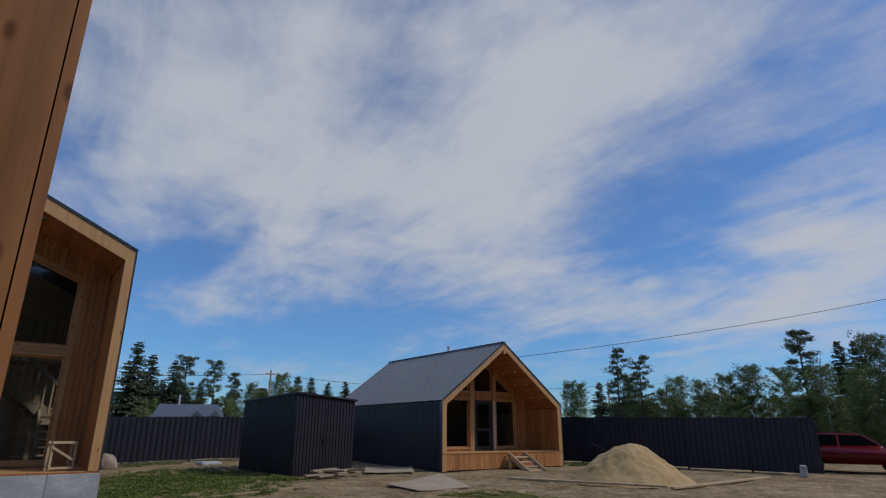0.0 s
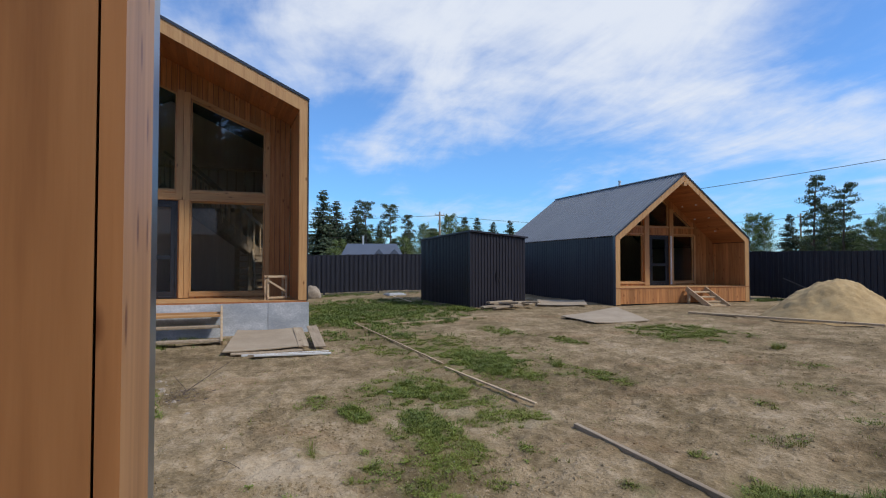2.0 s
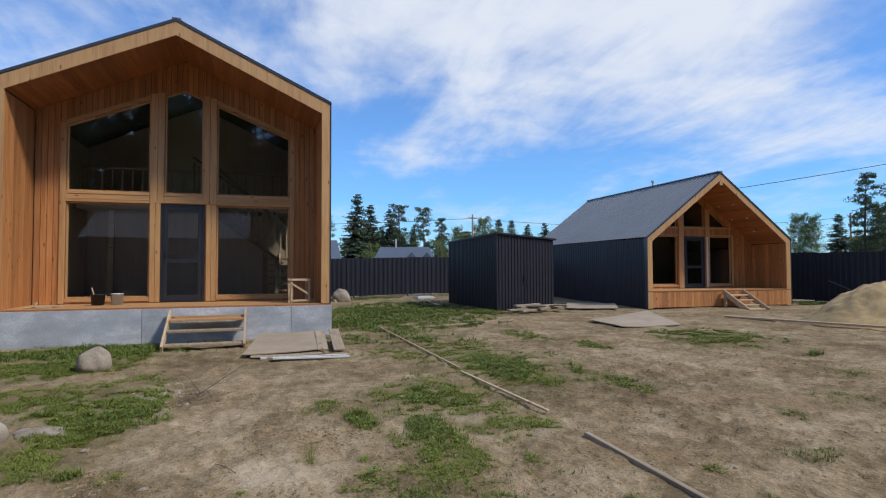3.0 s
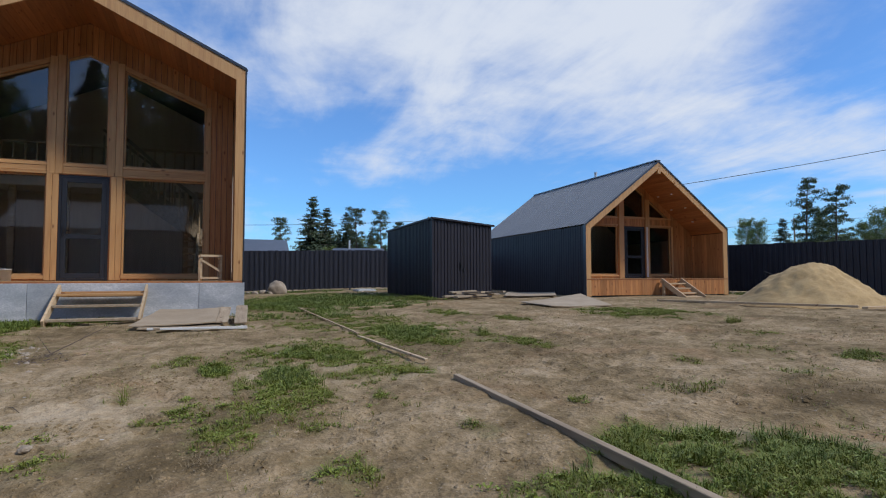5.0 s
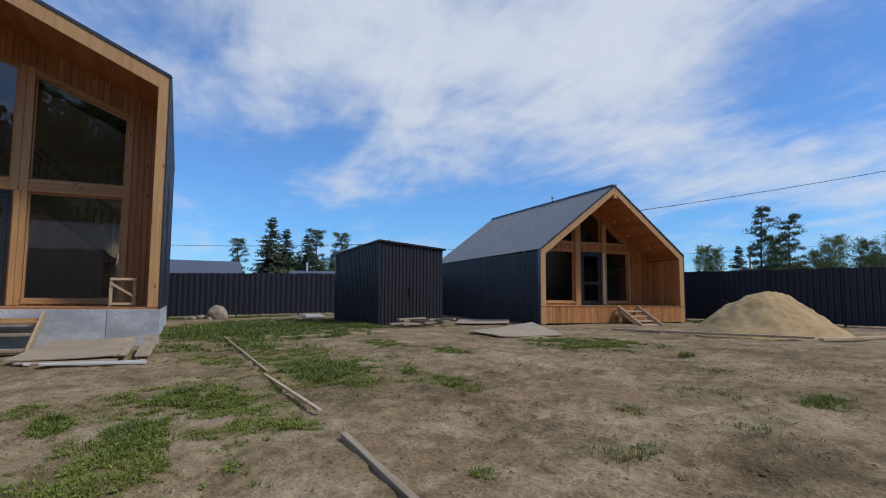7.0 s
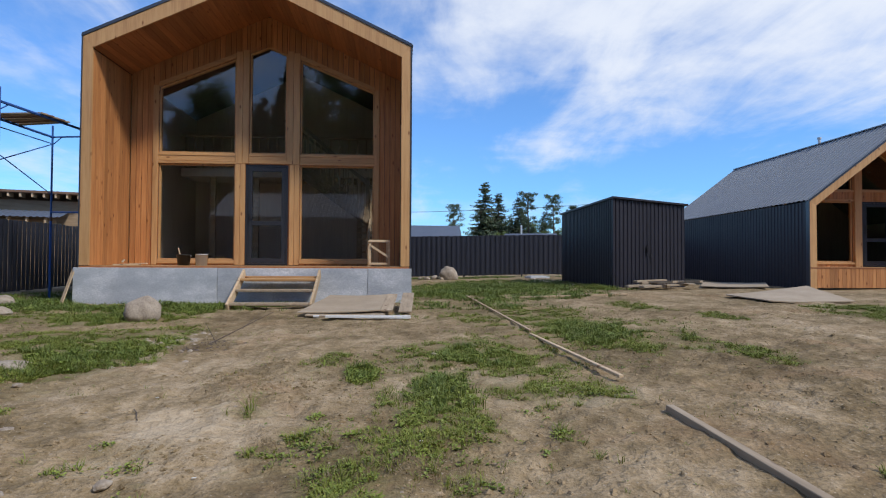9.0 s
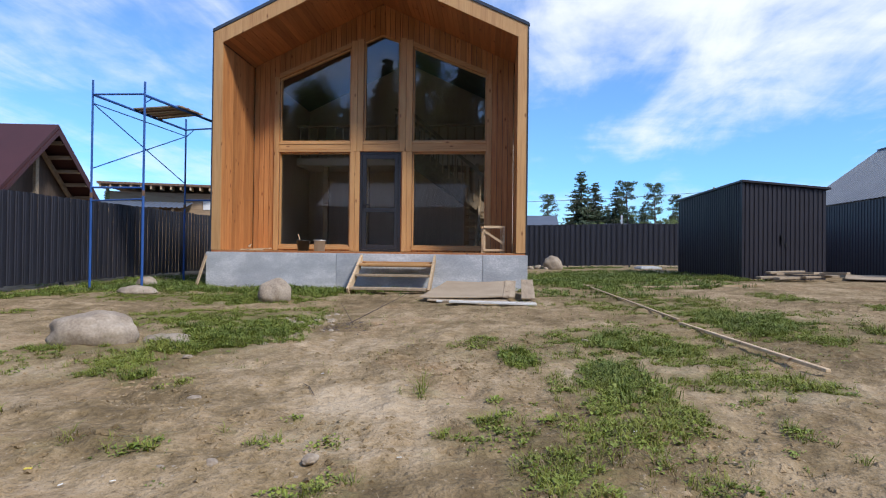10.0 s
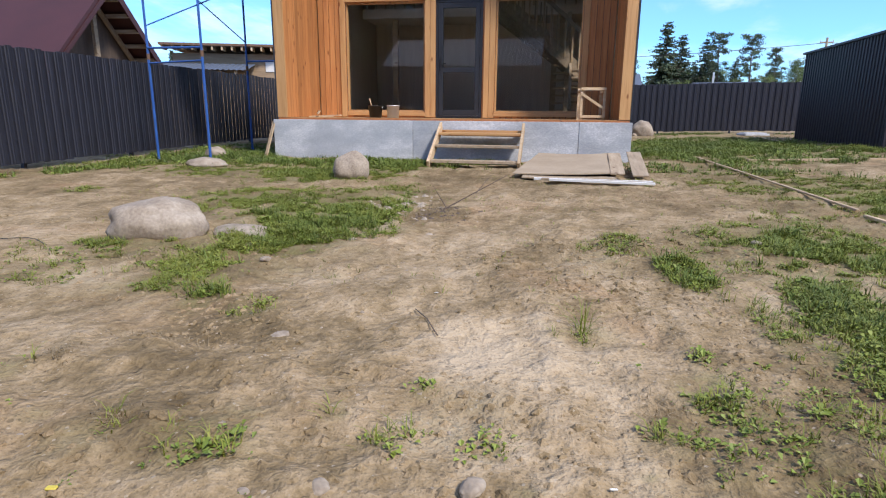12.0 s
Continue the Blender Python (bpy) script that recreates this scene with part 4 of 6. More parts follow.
for i in range(8):
    x, z = 2.0 - 0.255 * i, 2.2 + 0.185 * i
    boxpart("tread", x - 0.27, x, 3.51, 4.34, z - 0.04, z, M_GREYWOOD, stair)
    bm = bmesh.new()
    beam(bm, (x - 0.06, 3.5, z), (x - 0.06, 3.5, z + 0.85), 0.035, 0.035)
    beam(bm, (x - 0.19, 3.5, z + 0.08), (x - 0.19, 3.5, z + 0.94), 0.035, 0.035)
    part("baluster", bm, M_GREYWOOD, stair)
boxpart("newel", 2.16, 2.25, 3.44, 3.53, 0.74, 3.1, M_GREYWOOD, stair, 0.004)
bm = bmesh.new()
beam(bm, (2.2, 3.5, 2.98), (0.0, 3.5, 4.58), 0.06, 0.06)
part("handrail", bm, M_GREYWOOD, stair)

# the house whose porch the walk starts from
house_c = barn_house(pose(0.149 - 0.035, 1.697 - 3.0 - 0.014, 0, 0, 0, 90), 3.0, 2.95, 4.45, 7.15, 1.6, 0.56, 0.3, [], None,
                     "low gabled house with larch porch and dark metal flashing", flash=0.121, strip=0.37, skirt=True, indoors=False, side_mat=M_LARCH_NEAR_SHADED, side_width=0.2, proud=(-0.040, -0.018))
bm = bmesh.new()
for z in (0.9, 2.02, 2.7):
    stick(bm, (2.965, -0.043, z), (2.965, -0.034, z), 0.010, 8)
    stick(bm, (2.965, -0.05, z), (2.965, -0.042, z), 0.006, 6)
part("screw", bm, M_BLACK, house_c)

# ---- metal shed ----
shed = empty("metal_shed", pose(7.746, 17.306, 0, 0, 0, 5.0), "dark corrugated metal storage shed on bare ground", "shed")
SW, SD = 2.1, 3.82
sheet("front_wall", (0, 0, 0.1), (1, 0, 0), (0, 0, 1), (0, -1, 0), SW, 2.50, M_CLAD, shed, 0.115, 0.02, 2.33)
sheet("side_wall", (0, 0, 0.1), (0.0, 1, 0), (0, 0, 1), (-1, 0, 0), SD, 2.50, M_CLAD, shed, 0.115, 0.02, 2.36)
sheet("side_wall", (SW, 0, 0.1), (0.0, 1, 0), (0, 0, 1), (1, 0, 0), SD, 2.33, M_CLAD, shed, 0.115, 0.02, 2.2)
sheet("rear_wall", (0, SD, 0.1), (1, 0, 0), (0, 0, 1), (0, 1, 0), SW, 2.36, M_CLAD, shed, 0.115, 0.02, 2.2)
raw("roof", [(-0.06, -0.08, 2.61), (SW + 0.08, -0.08, 2.44), (SW + 0.08, SD + 0.06, 2.31), (-0.06, SD + 0.06, 2.47),
             (-0.06, -0.08, 2.66), (SW + 0.08, -0.08, 2.49), (SW + 0.08, SD + 0.06, 2.36), (-0.06, SD + 0.06, 2.52)],
    [(3, 2, 1, 0), (4, 5, 6, 7), (0, 1, 5, 4), (1, 2, 6, 5), (2, 3, 7, 6), (3, 0, 4, 7)], M_CLAD, shed)
boxpart("corner_trim", -0.03, 0.03, -0.03, 0.03, 0.1, 2.6, M_CLAD, shed, 0.004)
boxpart("door_joint", 1.02, 1.035, -0.026, -0.018, 0.15, 2.3, M_BLACK, shed)
bm = bmesh.new()
box(bm, 0.95, 0.98, -0.05, -0.02, 1.05, 1.3)
stick(bm, (0.965, -0.06, 1.12), (0.965, -0.06, 1.24), 0.012)
box(bm, 1.06, 1.10, -0.05, -0.02, 1.0, 1.09)
part("handle", bm, M_BLACK, shed)
boxpart("floor_core", 0.03, SW - 0.03, 0.03, SD - 0.03, 0.02, 0.12, M_GREYWOOD, shed)


# ---- fences ----
def picket_fence(name, p, q, tall, gap, width, mat, label, two_sided=False, clear=0.08, post_step=2.5):
    p, q = Vector(p), Vector(q)
    d = (q - p)
    n = d.normalized()
    side = Vector((-n.y, n.x))
    fence = empty(name, pose(0, 0, 0), label, "fence")
    L = d.length
    k = int(L / gap)
    ang = math.atan2(n.y, n.x)
    h = tall
    prof = [(-width / 2, 0.0), (-width / 2 + 0.012, -0.012), (-0.018, -0.012), (-0.010, -0.018), (0.010, -0.018), (0.018, -0.012), (width / 2 - 0.012, -0.012), (width / 2, 0.0)]
    v = [(x, y, 0) for x, y in prof] + [(x, y, h) for x, y in prof]
    m = len(prof)
    f = [(i, i + 1, m + i + 1, m + i) for i in range(m - 1)]
    v += [(x, y + 0.003, z) for x, y, z in v]
    f += [tuple(2 * m + t for t in reversed(q4)) for q4 in f[: m - 1]]
    me = bpy.data.meshes.new("picket")
    me.from_pydata(v, [], f)
    me.materials.append(mat)
    for i in range(k):
        c = p + n * (gap * (i + 0.5))
        ob = new("picket", me)
        ob.parent = fence
        c2 = c + (side * 0.034 if two_sided and i % 2 else side * 0.0)
        ob.matrix_local = pose(c2.x, c2.y, lift(c.x, c.y) + clear + random.uniform(-0.012, 0.012), 0, random.uniform(-0.2, 0.2), math.degrees(ang))
    for hh in (0.35, h - 0.3):
        bm = bmesh.new()
        a, b = p + side * 0.014, q + side * 0.014
        beam(bm, (a.x, a.y, lift(a.x, a.y) + clear + hh), (b.x, b.y, lift(b.x, b.y) + clear + hh), 0.012, 0.03)
        part("rail", bm, mat, fence)
    for i in range(int(L / post_step) + 1):
        c = p + n * min(L, post_step * i) + side * 0.075
        z = lift(c.x, c.y)
        boxpart("post", -0.03, 0.03, -0.03, 0.03, z - 0.3, z + clear + h - 0.02, mat, fence, m=pose(c.x, c.y, 0, 0, 0, math.degrees(ang)))
    return fence


picket_fence("picket_fence", (-6.95, 6.0), (-7.85, 26.0), 1.73, 0.091, 0.13, M_FENCE, "dark anthracite metal picket fence with narrow gaps", True)
picket_fence("picket_fence", (-7.85, 26.3), (13.5, 26.3), 1.70, 0.105, 0.128, M_FENCE, "dark anthracite metal picket fence behind the yard", True)


def sheet_fence(p, q, tall):
    p, q = Vector((*p, 0)), Vector((*q, 0))
    d = q - p
    n = d.normalized()
    fence = empty("sheet_fence", pose(0, 0, 0), "dark corrugated sheet metal boundary fence", "fence")
    L, k = d.length, max(1, round(d.length / 2.4))
    for i in range(k):
        a = p + n * (L * i / k)
        z = lift(a.x, a.y)
        sheet("panel", (a.x, a.y, z + 0.04), tuple(n), (0, 0, 1), (n.y, -n.x, 0), L / k, tall, M_FENCE, fence, 0.2, 0.035)
        boxpart("post", a.x - 0.03, a.x + 0.03, a.y - 0.03, a.y + 0.03, z - 0.2, z + tall, M_FENCE, fence)
    return fence


sheet_fence((13.5, 26.3), (19.3, 26.3), 1.75)
sheet_fence((19.3, 26.3), (23.45, 8.7), 1.88)


# ---- sand heap ----
def heap(cx, cy, r, h):
    v, f = [], []
    rings, seg = 46, 140
    for i in range(rings + 1):
        s = i / rings
        for j in range(seg):
            a = 2 * math.pi * j / seg
            rr = r * s * (1 + 0.07 * noise.noise(Vector((math.cos(a) * 1.3, math.sin(a) * 1.3, 3))))
            x, y = cx + rr * math.cos(a), cy + rr * math.sin(a)
            z = h * (1 - s) + 0.10 * h * math.sin(math.pi * s) * (1 - s)
            z -= h * 0.16 * max(0.0, 1 - s / 0.22) ** 2
            q = Vector((x, y, z))
            z += min(1.0, 3 * (1 - s)) * (0.09 * noise.noise(q * 1.3) + 0.055 * noise.noise(q * 3.1) + 0.035 * noise.noise(q * 7.0) + 0.02 * noise.noise(q * 15.0))
            v.append((x, y, lift(x, y) - 0.05 * s + z))
    for i in range(rings):
        for j in range(seg):
            f.append((i * seg + j, i * seg + (j + 1) % seg, (i + 1) * seg + (j + 1) % seg, (i + 1) * seg + j)[::-1])
    return raw("sand_mound", v, f, M_SAND, smooth=True)


tagged(heap(15.72, 11.12, 1.9, 1.2), "rounded heap of pale yellow sand on the yard", "sand heap")


# ---- things round the tall house ----
def plank_thing(name, p, q, w, h, mat, label, category="plank", group=""):
    bm = bmesh.new()
    beam(bm, p, q, w, h, 0.003)
    c = (Vector(p) + Vector(q)) / 2
    ob = part(name, bm, mat)
    return tagged(ob, label, category, group)


def step_ladder(x0, x1, y_top, y_bot, z_top, z_bot, treads, label):
    """Open timber steps: two sloping strings and flat treads."""
    st = empty("wooden_steps", pose((x0 + x1) / 2, y_top, 0), label, "steps")
    inv = st.matrix_world.inverted()
    for x in (x0 + 0.025, x1 - 0.025):
        bm = bmesh.new()
        beam(bm, inv @ Vector((x, y_top, z_top)), inv @ Vector((x, y_bot, z_bot)), 0.045, 0.17, 0.004)
        part("stringer", bm, M_RAW, st)
    for y, z, d, mat in treads:
        a = inv @ Vector((x0 + 0.05, y - d, z - 0.045))
        b = inv @ Vector((x1 - 0.05, y + d, z))
        boxpart("tread", a.x, b.x, a.y, b.y, a.z, b.z, mat, st, 0.004)
    return st


st_a = step_ladder(-1.2, 0.34, 13.86, 12.72, 0.60, -0.02, [(13.62, 0.50, 0.15, M_FRAME_X), (13.28, 0.30, 0.13, M_GREYWOOD), (12.88, 0.07, 0.13, M_GREYWOOD)],
                   "open wooden steps of raw timber leading to the deck")
boxpart("riser_board", -0.72, 0.72, -0.06, -0.035, 0.43, 0.54, M_FRAME_X, st_a)

st_b = step_ladder(15.72, 16.62, 16.38, 15.30, 0.70, 0.10, [(16.22, 0.60, 0.13, M_RAW), (15.98, 0.44, 0.13, M_RAW), (15.74, 0.29, 0.13, M_RAW), (15.5, 0.17, 0.13, M_RAW)],
                   "short raw timber steps up to the low porch")

boxpart("post", -0.47, -0.40, -0.16, -0.09, lift(16, 16) - 0.02, 0.66, M_RAW, st_b)


def sheet_board(name, corners, thick, mat, label, category="board"):
    """A flat panel on four corners, slightly warped, with real thickness."""
    a, b, c, d = [Vector(p) for p in corners]
    v, f = [], []
    n = 8
    for k in (0, 1):
        for i in range(n + 1):
            for j in range(n + 1):
                s, t = i / n, j / n
                p = a * (1 - s) * (1 - t) + b * s * (1 - t) + c * s * t + d * (1 - s) * t
                p.z += 0.012 * noise.noise(p * 1.7) - 0.015 * math.sin(math.pi * s) + (thick if k else 0)
                v.append(tuple(p))
    m = (n + 1) ** 2
    g = lambda i, j: i * (n + 1) + j
    for i in range(n):
        for j in range(n):
            q = (g(i, j), g(i + 1, j), g(i + 1, j + 1), g(i, j + 1))
            f += [tuple(m + t for t in q), q[::-1]]
    rim = [g(i, 0) for i in range(n)] + [g(n, j) for j in range(n)] + [g(i, n) for i in range(n, 0, -1)] + [g(0, j) for j in range(n, 0, -1)]
    for i in range(len(rim)):
        p, q = rim[i], rim[(i + 1) % len(rim)]
        f.append((p, q, q + m, p + m))
    return tagged(raw(name, v, f, mat), label, category)


z0 = lift(1, 12)
sheet_board("plywood_sheet", [(0.32, 11.35, z0 + 0.05), (1.62, 11.45, z0 + 0.07), (1.72, 13.0, z0 + 0.24), (0.62, 13.15, z0 + 0.22)], 0.018, M_PLY, "brown plywood sheet lying tilted beside the wooden steps")
sheet_board("plywood_sheet", [(0.45, 11.25, z0 + 0.01), (1.70, 11.3, z0 + 0.01), (1.75, 12.8, z0 + 0.10), (0.6, 13.0, z0 + 0.12)], 0.018, M_GREYWOOD, "weathered board sheet under a brown plywood sheet")
plank_thing("board", (1.72, 11.40, z0 + 0.08), (1.80, 12.95, z0 + 0.26), 0.19, 0.022, M_GREYWOOD, "short pale weathered board leaning on plywood", "board", "boards by the steps")
plank_thing("board", (2.02, 11.40, z0 + 0.06), (2.10, 13.00, z0 + 0.28), 0.21, 0.022, M_GREYWOOD, "short pale weathered board leaning on plywood", "board", "boards by the steps")
for i in range(3):
    plank_thing("batten", (0.62 + 0.1 * i, 11.02 - 0.07 * i, z0 + 0.03 + 0.004 * i), (2.1, 10.96 - 0.1 * i, z0 + 0.03), 0.055, 0.03, M_CURTAIN if i != 1 else M_GREYWOOD, "pale narrow batten lying on the soil", "batten", "battens before the plywood")


def trestle(x, y, z):
    fr = empty("timber_trestle", pose(x, y, z, 0, 0, 8), "small raw timber frame with a diagonal brace on the deck", "trestle")
    for n, p, q in (("leg", (-0.2, 0, 0), (-0.2, 0, 0.56)), ("leg", (0.2, 0, 0), (0.2, 0, 0.56)), ("leg", (-0.2, 0.3, 0), (-0.2, 0.3, 0.56)), ("leg", (0.2, 0.3, 0), (0.2, 0.3, 0.56)),
                    ("rail", (-0.22, -0.025, 0.54), (0.22, -0.025, 0.54)), ("rail", (-0.22, -0.025, 0.06), (0.22, -0.025, 0.06)), ("brace", (-0.19, -0.03, 0.44), (0.19, -0.03, 0.2)),
                    ("rail", (-0.2, 0, 0.5), (-0.2, 0.3, 0.5)), ("rail", (0.2, 0, 0.5), (0.2, 0.3, 0.5)), ("rail", (-0.22, 0.325, 0.54), (0.22, 0.325, 0.54))):
        bm = bmesh.new()
        beam(bm, p, q, 0.028, 0.045)
        part(n, bm, M_RAW, fr)
    return fr


trestle(1.50, 14.25, 0.736)


def bucket(x, y, z, r, h, mat, label, flare=0.8):
    b = empty("bucket", pose(x, y, z, 0, 0, random.uniform(0, 90)), label, "bucket")
    v, f, n = [], [], 24
    for rr, zz in ((r * flare, 0), (r * 0.98, h - 0.015), (r * 1.03, h - 0.015), (r * 1.03, h), (r * 0.95, h), (r * (flare - 0.03), 0.01)):
        v += [(rr * math.cos(2 * math.pi * i / n), rr * math.sin(2 * math.pi * i / n), zz) for i in range(n)]
    for k in range(5):
        f += [(k * n + i, k * n + (i + 1) % n, (k + 1) * n + (i + 1) % n, (k + 1) * n + i) for i in range(n)]
    f += [tuple(range(n))[::-1], tuple(5 * n + i for i in range(n))]
    raw("body", v, f, mat, b, True)
    bm = bmesh.new()
    pts = [(r * math.cos(a), 0.01 - r * 0.5 * math.sin(a), h - 0.03 - 0.35 * r * math.sin(a)) for a in [math.pi * i / 10 for i in range(11)]]
    for p, q in zip(pts, pts[1:]):
        stick(bm, p, q, 0.004, 6)
    part("bail", bm, M_ZINC, b)
    return b


bucket(-2.78, 15.0, 0.737, 0.15, 0.24, M_BLACK, "black plastic bucket standing on the deck")
bucket(-2.42, 15.05, 0.737, 0.13, 0.25, M_PAIL, "galvanised steel bucket standing on the deck", 0.9)
plank_thing("tool_stick", (-2.80, 14.98, 0.78), (-2.92, 15.05, 1.12), 0.02, 0.02, M_RAW, "thin wooden stirring stick standing in a bucket", "stick")
for i, (a, b) in enumerate((((-3.95, 14.35, 0.752), (-3.45, 14.45, 0.752)), ((-3.9, 14.55, 0.754), (-3.3, 14.40, 0.78)), ((-3.75, 14.3, 0.80), (-3.72, 14.33, 0.86)))):
    plank_thing("offcut", a, b, 0.08, 0.025, M_RAW, "pale timber offcut lying on the deck", "offcut", "offcuts on the deck")
plank_thing("board", (-4.62, 13.75, lift(-4, 13) + 0.02), (-4.50, 13.95, 0.66), 0.09, 0.02, M_RAW, "thin board leaning against the concrete base", "board")


# ---- stones ----
def boulder(x, y, rx, ry, rz, turn, label, seed, sink=0.3, name="boulder"):
    bm = bmesh.new()
    bmesh.ops.create_icosphere(bm, subdivisions=4, radius=1.0)
    for v in bm.verts:
        p = v.co.copy()
        d = 1 + 0.22 * noise.noise(p * 1.1 + Vector((seed, 0, 0))) + 0.09 * noise.noise(p * 2.6 + Vector((0, seed, 0))) + 0.025 * noise.noise(p * 7 + Vector((seed, seed, 0)))
        v.co = Vector((p.x * d * rx, p.y * d * ry, p.z * d * rz))
    for f in bm.faces:
        f.smooth = True
    ob = part(name, bm, M_STONE)
    ob.matrix_world = pose(x, y, lift(x, y) + rz * (1 - 2 * sink) * 0.9, 0, 0, turn)
    return tagged(ob, label, "boulder")


boulder(-2.08, 7.25, 0.37, 0.28, 0.195, 12, "large rounded granite boulder half sunk in the soil", 3, 0.28)
boulder(-1.45, 7.38, 0.30, 0.17, 0.06, -10, "low flat granite stone beside a boulder", 7, 0.42)
boulder(-2.9, 6.1, 0.35, 0.3, 0.07, 30, "low flat granite stone sunk in sand", 9, 0.4)
boulder(-1.87, 10.95, 0.25, 0.22, 0.24, 40, "rounded granite boulder standing before the concrete base", 11, 0.22)
boulder(-4.75, 12.0, 0.3, 0.24, 0.11, 20, "low granite stone beside the scaffolding", 13, 0.3)
boulder(-5.6, 13.6, 0.2, 0.16, 0.15, 20, "small granite stone in the grass", 15, 0.3)
boulder(3.84, 24.5, 0.36, 0.3, 0.34, 0, "pale rounded boulder by the back fence", 17, 0.22)
for i, (dx, dy, r) in enumerate(((-0.55, 0.1, 0.16), (-0.85, -0.05, 0.13), (-0.3, -0.25, 0.1), (-1.1, 0.2, 0.1))):
    tagged(boulder(3.84 + dx, 24.5 + dy, r, r * 0.8, r * 0.7, 30 * i, "small pale field stone by the back fence", 20 + i, 0.25, "stone"), category="stone", group="stones by the fence")

# ---- loose laths and boards over the yard ----
gz = lambda x, y, d=0.02: height(x, y) + d
plank_thing("lath", (3.42, 14.8, gz(3.4, 14.8, 0.024)), (3.52, 9.0, gz(3.5, 9.0, 0.028)), 0.032, 0.020, M_RAW, "long thin pale lath lying across the grass", "lath", "laths in a row")
plank_thing("lath", (3.46, 8.75, gz(3.4, 8.75, 0.022)), (3.56, 6.25, gz(3.5, 6.25, 0.045)), 0.036, 0.024, M_RAW, "long thin pale lath lying across the grass", "lath", "laths in a row")
plank_thing("timber_beam", (3.56, 5.50, gz(3.5, 5.5, 0.018)), (3.52, 2.3, gz(3.5, 2.3, 0.025)), 0.05, 0.055, M_GREYWOOD, "weathered grey timber plank lying on bare soil", "beam")
plank_thing("lath", (4.2, 14.3, gz(4.2, 14.3)), (7.0, 14.55, gz(7.0, 14.6)), 0.06, 0.04, M_RAW, "long pale lath lying on the grass", "lath")
plank_thing("lath", (6.6, 16.2, gz(6.6, 16.2)), (6.9, 23.0, gz(6.9, 23)), 0.09, 0.04, M_RAW, "long pale lath lying beside the shed", "lath")
plank_thing("plank", (12.9, 13.4, gz(13, 13.4, 0.05)), (14.45, 9.1, gz(14.5, 9.1, 0.06)), 0.12, 0.05, M_RAW, "long timber plank lying before the sand heap", "plank")
plank_thing("plank", (14.4, 8.95, gz(14.4, 8.95, 0.05)), (20.6, 9.3, gz(20.6, 9.3, 0.04)), 0.12, 0.05, M_RAW, "long pale timber plank lying past the sand heap", "plank")
plank_thing("plank", (17.6, 12.0, gz(17.6, 12.0)), (21.6, 11.0, gz(21.6, 11.0)), 0.14, 0.06, M_GREYWOOD, "grey timber plank lying behind the sand heap", "plank")
plank_thing("plank", (21.2, 14.6, gz(21.2, 14.6)), (20.9, 16.6, 1.0), 0.12, 0.04, M_BLACK, "dark prop leaning on the sheet fence", "prop")
zz = lift(9, 13)
sheet_board("plywood_sheet", [(8.72, 12.2, zz + 0.02), (10.46, 12.25, zz + 0.0), (10.62, 13.75, zz + 0.24), (8.78, 13.7, zz + 0.05)], 0.02, M_PLY, "pale plywood sheet lying on the bare yard")
zz = lift(11, 17)
sheet_board("plywood_sheet", [(10.2, 17.3, zz + 0.04), (11.5, 16.3, zz + 0.06), (12.35, 17.7, zz + 0.12), (11.1, 18.8, zz + 0.1)], 0.02, M_PLY, "pale plywood sheet lying between shed and house")
for i, (x, y, l, a, h) in enumerate(((8.25, 16.75, 0.8, 8, 0.06), (8.75, 16.55, 0.75, -60, 0.16), (8.45, 16.45, 0.7, 15, 0.05), (9.3, 16.75, 0.8, 5, 0.08), (9.5, 16.55, 0.6, -50, 0.17), (8.9, 16.9, 1.2, 4, 0.11), (8.6, 16.95, 0.9, 10, 0.15))):
    d = Vector((math.cos(radians(a)), math.sin(radians(a)), 0)) * l / 2
    plank_thing("board", Vector((x, y, gz(x, y, h + 0.02))) - d, Vector((x, y, gz(x, y, h + 0.05))) + d, 0.2, 0.05, M_PLY, "short weathered board dumped before the shed door", "board", "boards before the shed")
bm = bmesh.new()
box(bm, -0.4, 0.4, -0.3, 0.3, 0.0, 0.07, None, 0.01)
box(bm, -0.33, 0.33, -0.24, 0.24, 0.07, 0.10, None, 0.008)
slab = tagged(part("concrete_slab", bm, M_CONC), "flat grey concrete lid lying by the back fence", "slab")
slab.matrix_world = pose(7.3, 24.2, gz(7.3, 24.2, 0.0), 0, 0, 10)
bm = bmesh.new()
box(bm, -0.18, 0.18, -0.1, 0.1, 0, 0.38, None, 0.02)
blk = tagged(part("concrete_block", bm, M_CONC), "grey concrete block standing by the fence end", "block")
blk.matrix_world = pose(22.3, 8.9, gz(22.3, 8.9, -0.01), 0, 0, 25)


